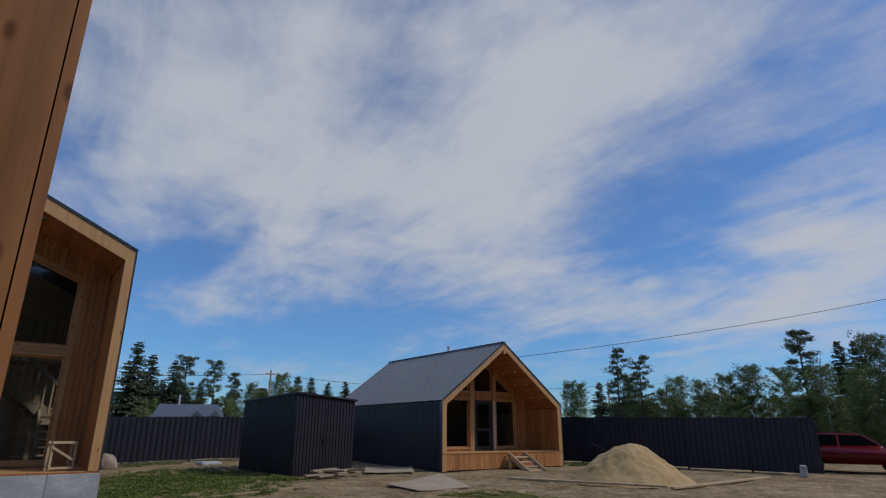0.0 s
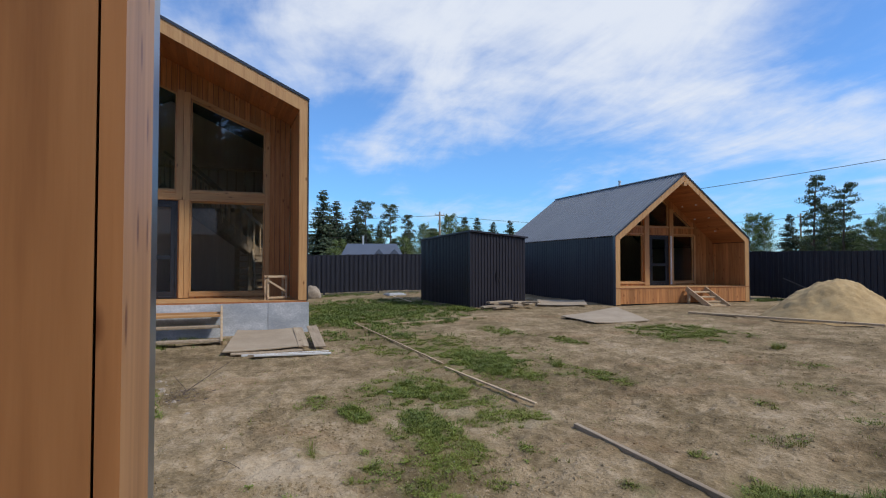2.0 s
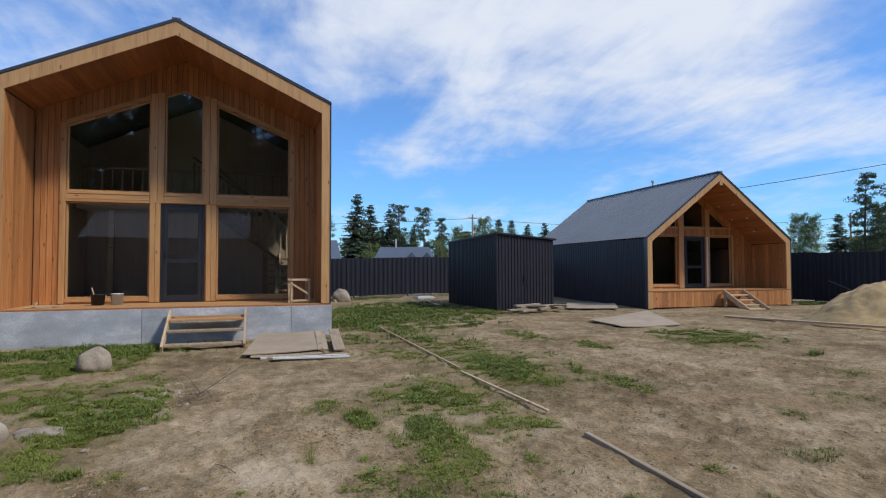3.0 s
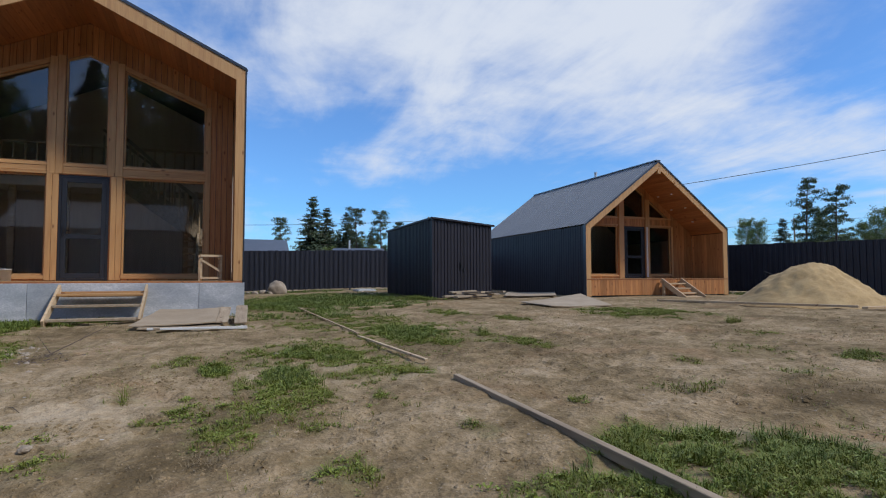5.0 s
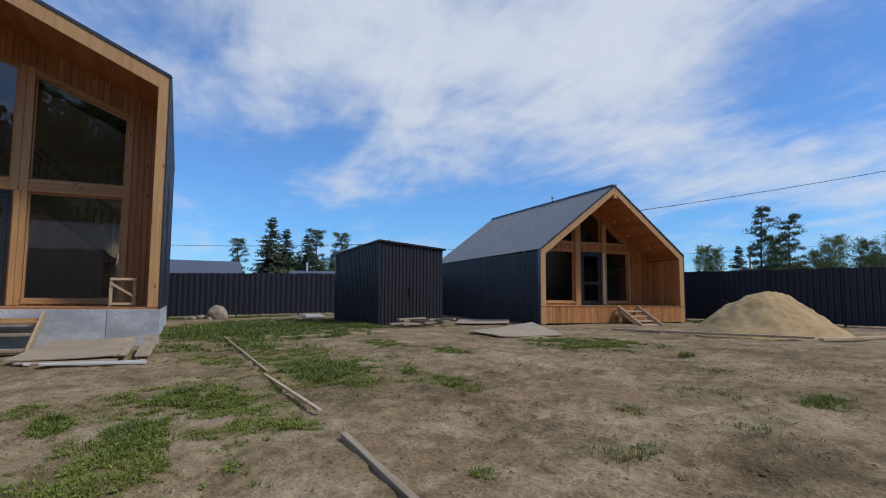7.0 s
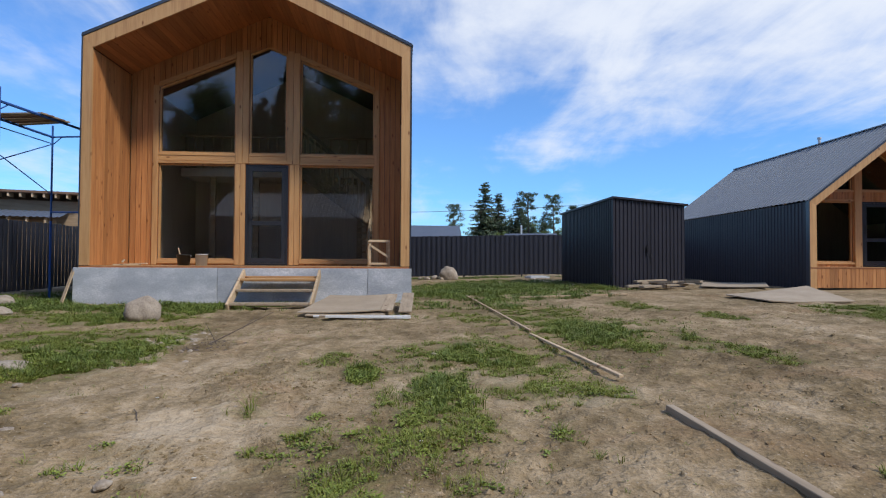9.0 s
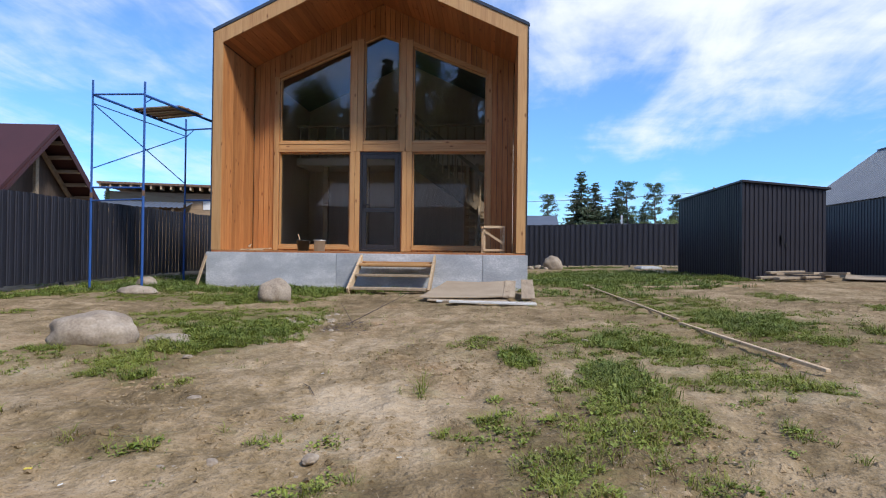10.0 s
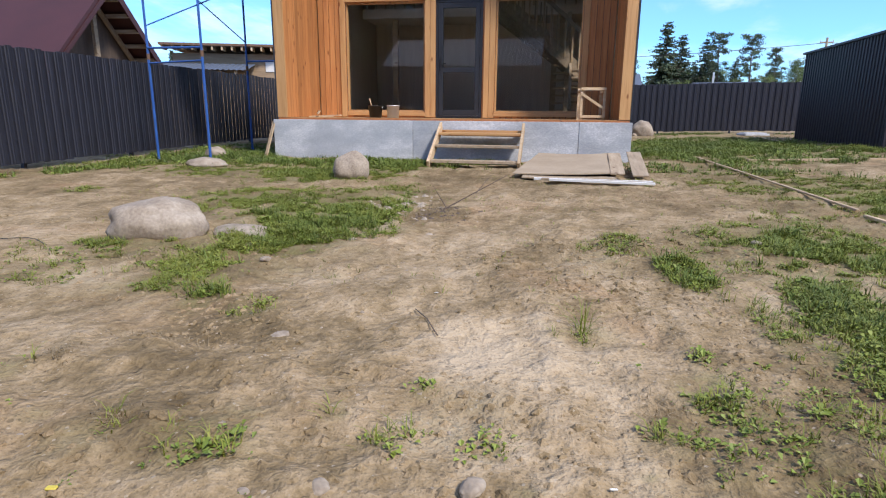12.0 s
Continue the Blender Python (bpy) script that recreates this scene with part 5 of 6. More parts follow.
# ---- scaffolding ----
def scaffold():
    sc = empty("scaffolding", pose(0, 0, 0), "blue painted tubular scaffolding tower with plank platform", "scaffolding")
    legs = [(-6.35, 12.95, 4.02), (-5.03, 12.55, 3.85), (-5.92, 15.6, 3.88), (-4.72, 15.3, 3.8)]
    for x, y, h in legs:
        z = lift(x, y)
        bm = bmesh.new()
        stick(bm, (x, y, z - 0.02), (x, y, 1.78), 0.024, 10)
        part("lower_leg", bm, M_BLUE, sc)
        bm = bmesh.new()
        stick(bm, (x, y, 1.6), (x, y, h), 0.021, 10)
        part("upper_leg", bm, M_BLUE, sc)
        bm = bmesh.new()
        stick(bm, (x, y, 1.72), (x, y, 1.82), 0.029, 10)
        part("coupler", bm, M_RUST, sc)
        boxpart("foot_plate", x - 0.07, x + 0.07, y - 0.07, y + 0.07, z - 0.03, z, M_RUST, sc)
    (ax, ay, _), (bx, by, _), (cx, cy, _), (dx, dy, _) = legs
    bars = [((ax, ay, 3.74), (bx, by, 3.62), 0.019), ((ax, ay, 3.74), (cx, cy, 3.62), 0.027), ((bx, by, 3.60), (dx, dy, 3.60), 0.027), ((cx, cy, 3.62), (dx, dy, 3.60), 0.019),
            ((ax, ay, 1.92), (bx, by, 1.87), 0.019), ((ax, ay, 1.66), (bx, by, 1.66), 0.015), ((cx, cy, 1.92), (dx, dy, 1.90), 0.019)]
    for p, q, r in bars:
        bm = bmesh.new()
        stick(bm, p, q, r, 8)
        part("crossbar", bm, M_BLUE, sc)
    for p, q in (((ax, ay, 3.57), (cx, cy, 3.47)), ((ax, ay, 3.57), (cx, cy, 2.32)), ((ax, ay, 2.29), (cx, cy, 3.46)), ((bx, by, 3.45), (bx + 0.02, by + 0.22, 3.60)), ((cx, cy, 3.44), (cx + 0.2, cy, 3.62))):
        bm = bmesh.new()
        stick(bm, p, q, 0.012, 6)
        part("brace", bm, M_BLUE, sc)
    # five worn planks lying across the two long rails
    ra, rc, rb, rd = Vector((ax, ay, 3.775)), Vector((cx, cy, 3.655)), Vector((bx, by, 3.635)), Vector((dx, dy, 3.635))
    for k in range(5):
        u = (k + 0.5) / 5
        p, q = ra.lerp(rc, 0.38 + 0.32 * u), rb.lerp(rd, 0.33 + 0.28 * u)
        bm = bmesh.new()
        beam(bm, p, p.lerp(q, 1.06), 0.13 + 0.02 * (k % 2), 0.03, 0.003)
        part("platform_plank", bm, M_RUST if k % 2 else M_GREYWOOD, sc)
    return sc


scaffold()


# ---- far buildings ----
def gable_house(m, w, d, eave, apex, over, wall_mat, roof_mat, label, name="house", rafters=False):
    h = empty(name, m, label, "house")
    bm = bmesh.new()
    prism(bm, [(-w, -0.5), (w, -0.5), (w, eave), (0, apex), (-w, eave)], 0, d)
    part("wall", bm, wall_mat, h)
    k = (apex - eave) / w
    for s in (-1, 1):
        bm = bmesh.new()
        e = w + over
        prism(bm, [(0, apex + 0.02), (s * e, apex + 0.02 - k * e), (s * e, apex + 0.14 - k * e), (0, apex + 0.16)], -over * 1.2, d + over)
        part("roof", bm, roof_mat, h)
        bm = bmesh.new()
        prism(bm, [(0, apex + 0.0), (s * e, apex - k * e), (s * e, apex - 0.16 - k * e), (0, apex - 0.18)], -over * 1.2 - 0.02, -over * 1.2 + 0.03)
        part("bargeboard", bm, roof_mat if rafters else M_RAW, h)
        if rafters:
            bm = bmesh.new()
            prism(bm, [(0, apex - 0.16), (s * e * 0.97, apex - 0.16 - k * e * 0.97), (s * e * 0.97, apex - 0.34 - k * e * 0.97), (0, apex - 0.36)], -0.16, -0.08)
            part("truss_rafter", bm, M_GREYWOOD, h)
        if rafters:
            for i in range(7):
                t = (i + 0.7) / 7.5
                x, z = s * e * t, apex - 0.02 - k * e * t
                bm = bmesh.new()
                beam(bm, (x, -over * 1.2, z - 0.08), (x, 0.02, z - 0.08), 0.1, 0.12)
                part("purlin_end", bm, M_GREYWOOD, h)
    return h


# maroon-roofed house beyond the picket fence
mh = gable_house(pose(-13.3, 19.5, 0, 0, 0, 97), 2.6, 8.0, 2.2, 4.55, 0.75, M_BARK, M_MAROON, "log house with a maroon metal roof beyond the fence", rafters=True)
boxpart("gable_post", -0.08, 0.08, -0.26, -0.17, 0.0, 4.25, M_GREYWOOD, mh)
boxpart("porch_wall", -2.2, 2.2, -0.06, -0.01, 0.2, 2.3, M_BLACK, mh)
# low outbuilding with flat roofs
ob1 = empty("outbuilding", pose(-15.6, 31.0, 0, 0, 0, 18), "low timber outbuilding with flat corrugated roofs behind the fence", "outbuilding")
boxpart("wall", -2.6, 3.6, 0, 4, -0.2, 3.75, M_LOG, ob1)
boxpart("upper_roof", -3.0, 3.9, -0.7, 4.3, 4.05, 4.16, M_RUST, ob1)
for i in range(15):
    boxpart("rafter_end", -2.9 + i * 0.47, -2.82 + i * 0.47, -0.65, 0.05, 3.85, 4.05, M_RAW, ob1)
sheet("lower_roof", (-3.6, -2.3, 2.8), (1, 0, 0), Vector((0, 2.3, 0.45)).normalized(), (0, -0.2, 1), 5.0, 2.3, M_FARROOF, ob1, 0.25, 0.03)
for i in range(7):
    boxpart("eave_strut", -3.4 + i * 0.7, -3.32 + i * 0.7, -2.2, -1.9, 2.55, 2.78, M_RAW, ob1)
boxpart("lower_wall", -3.3, 1.2, -1.9, -1.8, -0.2, 2.7, M_LOG, ob1)
boxpart("window", 1.9, 2.7, -0.04, 0.02, 2.9, 3.4, M_CURTAIN, ob1)
# slate-roofed bungalow with two small gables behind the back fence
bg = empty("bungalow", pose(13.2, 51.0, 0, 0, 0, -14), "dark bungalow with slate-blue roof behind the fence", "house")
bm = bmesh.new()
vs = [bm.verts.new((-2.9, 0, 2.2)), bm.verts.new((2.9, 0, 2.2)), bm.verts.new((2.3, 2.2, 3.55)), bm.verts.new((-2.3, 2.2, 3.55)), bm.verts.new((2.9, 4.4, 2.2)), bm.verts.new((-2.9, 4.4, 2.2))]
for q in ((0, 1, 2, 3), (2, 4, 5, 3), (1, 4, 2), (0, 3, 5), (0, 5, 4, 1)):
    bm.faces.new([vs[t] for t in q])
bmesh.ops.recalc_face_normals(bm, faces=bm.faces[:])
part("roof", bm, M_FARROOF, bg)
boxpart("wall", -2.6, 2.6, 0.3, 4.1, -0.5, 2.2, M_GREYWOOD, bg)
for x in (0.6, 2.0):
    bm = bmesh.new()
    prism(bm, [(x - 0.75, 2.15), (x + 0.75, 2.15), (x, 3.0)], -0.25, 1.4)
    part("gable", bm, M_FARROOF, bg)
    boxpart("gable_window", x - 0.2, x + 0.2, -0.28, -0.24, 2.2, 2.55, M_BLACK, bg)
boxpart("chimney", -0.9, -0.75, 2.1, 2.25, 3.4, 4.3, M_ZINC, bg)
lb = gable_house(pose(3.2, 47.5, 0, 0, 0, 90), 2.6, 5.6, 2.3, 3.72, 0.3, M_GREYWOOD, M_FARROOF, "house with a low slate-blue roof behind the fence")
lb.matrix_world = pose(6.4, 48.6, 0, 0, 0, 90)


# ---- poles and cables ----
def pole(x, y, h, label):
    p = empty("utility_pole", pose(x, y, lift(x, y) - 0.02), label, "utility pole")
    bm = bmesh.new()
    stick(bm, (0, 0, -0.3), (0, 0, h), 0.12, 12, 0.08)
    part("shaft", bm, M_GREYWOOD, p)
    bm = bmesh.new()
    beam(bm, (-0.5, 0, h - 0.35), (0.5, 0, h - 0.35), 0.08, 0.08)
    part("crossarm", bm, M_GREYWOOD, p)
    for s in (-0.45, 0.45):
        bm = bmesh.new()
        stick(bm, (s, 0, h - 0.3), (s, 0, h - 0.16), 0.03, 8)
        part("insulator", bm, M_CURTAIN, p)
    return p


pole(21.9, 56.5, 6.9, "weathered wooden utility pole beyond the fence")
pole(18.5, 26.9, 4.95, "short weathered wooden utility pole behind the low house")
pole(62.0, 46.0, 7.2, "weathered wooden utility pole at the edge of the wood")
pole(46.0, 6.3, 10.6, "tall weathered wooden utility pole beside the road")


def cable(p, q, sag, r, label):
    p, q = Vector(p), Vector(q)
    bm = bmesh.new()
    n = 40
    pts = [p.lerp(q, i / n) - Vector((0, 0, sag * 4 * (i / n) * (1 - i / n))) for i in range(n + 1)]
    for a, b in zip(pts, pts[1:]):
        stick(bm, a, b, r, 6)
    return tagged(part("overhead_cable", bm, M_CABLE), label, "cable")


cable((18.5, 26.9, 4.8), (46.0, 6.3, 10.3), 0.5, 0.014, "black overhead power cable running to the low house")
cable((21.9, 56.5, 6.75), (62.0, 46.0, 7.0), 1.0, 0.02, "black overhead cable between distant poles")
cable((62.0, 46.0, 7.0), (60.0, 2.0, 8.0), 0.8, 0.012, "black overhead cable along the edge of the wood")
cable((21.9, 56.5, 6.75), (-30.0, 64.0, 7.0), 1.0, 0.02, "black overhead cable between distant poles")


# ---- parked car ----
def car(m):
    c = empty("parked_car", m, "dark red hatchback car parked beyond the fence", "car")
    side = [(-2.1, 0.35), (2.1, 0.35), (2.15, 0.62), (2.05, 0.82), (1.05, 0.95), (0.35, 1.42), (-1.2, 1.46), (-1.85, 1.05), (-2.12, 0.95)]
    bm = bmesh.new()
    prism(bm, side, -0.84, 0.84)
    bmesh.ops.bevel(bm, geom=bm.edges[:], offset=0.09, segments=3, affect="EDGES")
    for f in bm.faces:
        f.smooth = True
    part("body", bm, M_CARPAINT, c)
    for s in (-1, 1):
        for poly in ([(-1.55, 1.0), (-0.45, 1.0), (-0.45, 1.37), (-1.2, 1.38)], [(-0.38, 1.0), (0.85, 1.0), (0.32, 1.35), (-0.38, 1.37)]):
            bm = bmesh.new()
            prism(bm, poly, s * 0.835, s * 0.852)
            part("side_window", bm, M_CARGLASS, c)
    for a in ((0.42, 1.36, 1.0, 1.0), (-1.28, 1.40, -1.86, 1.08)):
        bm = bmesh.new()
        d = 0.02
        prism(bm, [(a[0], a[1] + d), (a[2], a[3] + d), (a[2], a[3] - d), (a[0], a[1] - d)], -0.68, 0.68)
        part("windscreen", bm, M_CARGLASS, c)
    for x in (-1.3, 1.35):
        for s in (-1, 1):
            wh = new("wheel")
            wh.parent = c
            bm = bmesh.new()
            stick(bm, (x, s * 0.68, 0.31), (x, s * 0.87, 0.31), 0.31, 24)
            part("tyre", bm, M_BLACK, wh)
            bm = bmesh.new()
            stick(bm, (x, s * 0.86, 0.31), (x, s * 0.885, 0.31), 0.2, 16)
            part("rim", bm, M_ZINC, wh)
    for s in (-0.6, 0.6):
        boxpart("headlight", 2.0, 2.14, s - 0.17, s + 0.17, 0.64, 0.76, M_CURTAIN, c, 0.02)
        boxpart("tail_light", -2.15, -2.05, s - 0.12, s + 0.12, 0.7, 0.98, M_CARPAINT, c, 0.02)
    return c


car(pose(26.4, 8.8, lift(26, 8) - 0.02, 0, 0, -64))


# ---- trees ----
def quads(name, centres, dirs, ups, wid, mat, parent):
    """Many small leaf or needle clumps as two-triangle kites."""
    k = len(centres)
    c, d, u = np.asarray(centres), np.asarray(dirs), np.asarray(ups)
    w = np.asarray(wid)[:, None]
    v = np.empty((k, 4, 3))
    v[:, 0] = c - d * 0.5
    v[:, 1] = c + u * w
    v[:, 2] = c + d * 0.5
    v[:, 3] = c - u * w
    f = np.arange(k * 4).reshape(k, 4)
    me = bpy.data.meshes.new(name)
    me.from_pydata(v.reshape(-1, 3).tolist(), [], f.tolist())
    me.materials.append(mat)
    ob = new(name, me)
    ob.parent = parent
    return ob


def unit(rng, k):
    a = rng.normal(size=(k, 3))
    return a / np.linalg.norm(a, axis=1)[:, None]


def conifer(seed, h, spread, label):
    rng = np.random.default_rng(seed)
    t = empty("spruce_tree", pose(0, -400 - seed * 5, 0), label, "tree")
    bm = bmesh.new()
    stick(bm, (0, 0, -0.3), (0, 0, h * 0.97), 0.018 * h, 8, 0.01)
    C, D, U, W = [], [], [], []
    z = h * 0.06
    while z < h * 0.985:
        s = 1 - z / h
        reach = spread * h * (s ** 0.85) * rng.uniform(0.75, 1.12) + 0.12
        n = int(8 + 5 * s)
        for i in range(n):
            if rng.random() < 0.08:
                continue
            a = rng.uniform(0, 2 * math.pi)
            L = reach * rng.uniform(0.65, 1.1)
            droop = -0.38 * s - 0.02 + rng.uniform(-0.12, 0.12)
            dr = np.array([math.cos(a), math.sin(a), droop])
            tip = np.array([0, 0, z]) + dr * L + np.array([0, 0, 0.10 * L])
            stick(bm, (0, 0, z), tuple(tip), 0.02, 3, 0.004)
            m = max(4, int(L * 5))
            for j in range(m):
                q = (j + 0.6) / m
                p = np.array([0, 0, z]) + dr * L * q + np.array([0, 0, 0.12 * L * q * q])
                for sgn in (-1, 1):
                    side = np.array([-math.sin(a), math.cos(a), 0]) * sgn
                    ln = (0.10 + 0.32 * L * (1 - q) * 0.6) * rng.uniform(0.7, 1.4)
                    d = (side * 0.8 + dr * 0.6 + np.array([0, 0, rng.uniform(-0.5, 0.1)]))
                    C.append(p + d * ln * 0.5 + rng.normal(size=3) * 0.03)
                    D.append(d * ln)
                    u = np.cross(d, unit(rng, 1)[0])
                    U.append(u / (np.linalg.norm(u) + 1e-6))
                    W.append(0.085 + 0.11 * ln)
        z += h * 0.015 * rng.uniform(0.6, 1.5) + 0.03
    part("trunk", bm, M_BARK, t)
    quads("crown", C, D, U, W, M_SPRUCE, t)
    return t


def clumpy(seed, h, kind, label):
    """Pine or birch: bare lower trunk, limbs, and clumps of needles or leaves at their ends."""
    rng = np.random.default_rng(seed)
    pine = kind == "pine"
    t = empty("pine_tree" if pine else "birch_tree", pose(0, -450 - seed * 5, 0), label, "tree")
    bm = bmesh.new()
    lean = rng.normal(size=2) * 0.02 * h
    n = 6
    axis_pts = [Vector((lean[0] * (i / n) ** 2, lean[1] * (i / n) ** 2, h * 0.96 * i / n - (0.3 if i == 0 else 0))) for i in range(n + 1)]
    for i in range(n):
        stick(bm, axis_pts[i], axis_pts[i + 1], 0.018 * h * (1 - i / n * 0.85), 8, 0.018 * h * (1 - (i + 1) / n * 0.85))
    C, D, U, W = [], [], [], []
    z = h * (0.24 if pine else 0.14)
    while z < h:
        s = (z / h)
        prof = math.sin(min(1.0, max(0.0, (s - (0.12 if pine else 0.05)) / (0.92 if pine else 0.97))) * math.pi) ** 0.6
        reach = h * (0.125 if pine else 0.19) * (0.35 + 0.75 * prof)
        for i in range(4 if pine else 5):
            a = rng.uniform(0, 2 * math.pi)
            L = reach * rng.uniform(0.5, 1.15)
            base = Vector((lean[0] * s * s, lean[1] * s * s, min(z, h * 0.95)))
            rise = rng.uniform(-0.05, 0.35) if pine else rng.uniform(0.3, 0.9)
            tip = base + Vector((math.cos(a), math.sin(a), rise)) * L
            stick(bm, base, tip, 0.035, 4, 0.008)
            for q in ((0.55, 0.8, 1.0) if pine else (0.4, 0.6, 0.8, 1.0)):
                ctr = np.array(base.lerp(tip, q)) + rng.normal(size=3) * 0.08
                r = (0.34 if pine else 0.42) * rng.uniform(0.6, 1.25) * h / 9
                k = 34 if pine else 30
                off = unit(rng, k) * (rng.random((k, 1)) ** 0.5) * r * np.array([1.1, 1.1, 0.7 if pine else 1.0])
                dd = unit(rng, k) * ((0.20 if pine else 0.15) * rng.uniform(0.7, 1.3, (k, 1)))
                uu = np.cross(dd, unit(rng, k))
                uu /= np.linalg.norm(uu, axis=1)[:, None] + 1e-6
                C += list(ctr + off)
                D += list(dd)
                U += list(uu)
                W += list(np.full(k, 0.045 if pine else 0.055))
        z += h * (0.05 if pine else 0.045) * rng.uniform(0.7, 1.4)
    part("trunk", bm, M_BARK if pine else M_BIRCHBARK, t)
    quads("crown", C, D, U, W, M_PINE if pine else M_BIRCH, t)
    return t


kinds = {"spruce": [conifer(s, 10.0, sp, "dark green spruce at the edge of the wood") for s, sp in ((1, 0.34), (2, 0.30), (3, 0.37))],
         "pine": [clumpy(s, 10.0, "pine", "tall slender pine at the edge of the wood") for s in (4, 5, 6)],
         "birch": [clumpy(s, 10.0, "birch", "fresh green birch at the edge of the wood") for s in (7, 8, 9)]}
used = set()


def plant(kind, x, y, top, wide=1.0):
    i = random.randrange(3)
    src = kinds[kind][i]
    h = top + 0.3
    m = pose(x, y, lift(x, y) - 0.1, 0, 0, random.uniform(0, 360))
    if (kind, i) in used:
        ob = copy_thing(src, m)
    else:
        used.add((kind, i))
        ob = src
    k = h / 10.0
    ob.matrix_basis = m @ Matrix.Diagonal((k * wide, k * wide, k, 1))
    ob["group"] = kind + " trees of the wood"
    return ob


for kind, x, y, top in [('spruce', 12.8, 74.6, 11.1), ('spruce', 15.0, 77.2, 10.0), ('spruce', 17.9, 78.6, 9.6), ('pine', 18.5, 74.4, 9.9), ('pine', 21.0, 71.6, 9.3), ('pine', 24.9, 76.7, 8.2),
                        ('birch', 35.8, 88.7, 9.1), ('spruce', 38.4, 87.6, 9.4), ('spruce', 40.3, 86.7, 9.2), ('spruce', 42.7, 85.6, 8.4), ('spruce', 45.2, 84.3, 8.6), ('spruce', 17.9, 83.8, 7.4),
                        ('spruce', 22.5, 82.6, 7.6), ('birch', 29.6, 83.5, 7.2), ('birch', 57.7, 48.7, 6.6), ('birch', 58.5, 47.8, 6.6), ('spruce', 56.0, 42.8, 6.6), ('pine', 50.7, 36.5, 9.3)]:
    plant(kind, x, y, top, 1.1 if kind == "spruce" else 0.9)
for kind, x, y, top in [('pine', 52.0, 34.7, 8.5), ('birch', 54.7, 37.8, 7.8), ('birch', 50.3, 29.7, 6.4), ('birch', 51.3, 27.9, 5.9), ('birch', 49.6, 24.7, 6.2), ('birch', 50.4, 23.0, 7.0), ('birch', 51.3, 31.9, 5.3),
                        ('pine', 51.7, 19.3, 9.2), ('birch', 46.5, 18.9, 6.1), ('spruce', 57.3, 18.4, 8.8), ('spruce', 59.6, 17.8, 9.0), ('birch', 53.3, 14.5, 9.2), ('birch', 45.5, 15.9, 6.1), ('birch', 43.2, 13.2, 5.6),
                        ('birch', 40.7, 11.0, 5.4), ('pine', 9.4, 81.9, 9.0), ('spruce', -52.9, 80.1, 9.2), ('spruce', -53.4, 80.0, 9.5)]:
    plant(kind, x, y, top * (0.88 if kind == "birch" else 1.0), 1.05 if kind == "birch" else 1.0)
# fill of the wood on the sunny side, lower growth between the tall trees
for i in range(34):
    u = i / 33
    x, y = 60 - 16 * u + random.uniform(-3, 3), 46 - 38 * u + random.uniform(-2, 2)
    plant("birch", x, y, random.uniform(3.0, 4.3), 1.6)
for i in range(34):
    plant(random.choice(("spruce", "birch", "spruce", "pine")), 10 + i * 1.25 + random.uniform(-1, 1), 84 + random.uniform(-5, 6), random.uniform(4.4, 7.2), 1.4)
for i in range(9):
    plant("birch", 13 + i * 2.0 + random.uniform(-1, 1), 72 + random.uniform(-2, 2), random.uniform(2.8, 4.6), 1.5)
# wood behind the starting house, mirrored in the tall panes
for i in range(60):
    plant(random.choice(("spruce", "pine", "spruce", "birch")), -28 + i * 0.95 + random.uniform(-0.8, 0.8), -19 + random.uniform(-4, 3), random.uniform(12, 18.5), 0.9)


for i in range(22):
    plant(random.choice(("birch", "pine", "spruce")), 34 + random.uniform(0, 22), 4 - i * 1.7 + random.uniform(-1, 1), random.uniform(8, 13), 1.2)

for i in range(26):
    plant(random.choice(("birch", "spruce", "birch")), 27 + i * 1.35 + random.uniform(-1, 1), -20 + i * 0.85 + random.uniform(-2, 2), random.uniform(7, 10), 1.5)


# ---- grass and weeds ----
rg = np.random.default_rng(11)


def grow(patches, per_m2, seed):
    """Plants thrown over the patches, thinner towards their ragged edges and in gaps."""
    out = []
    for cx, cy, rx, ry, k in patches:
        n = max(3, int(4 * 1.5 * 1.5 * rx * ry * min(k, 1.8) * per_m2))
        p = np.stack([cx + rg.uniform(-1.5, 1.5, n) * rx, cy + rg.uniform(-1.5, 1.5, n) * ry], 1)
        c = cover([(cx, cy, rx, ry, 1.0)], p[:, 0], p[:, 1])
        gap = drift(p[:, 0] * 4.3, p[:, 1] * 4.3, 31) + 0.7 * drift(p[:, 0] * 11, p[:, 1] * 11, 32)
        out.append(p[(rg.random(n) < c) & (gap > 0.15 - 0.35 * c * min(k, 1.6))])
    return np.concatenate(out)


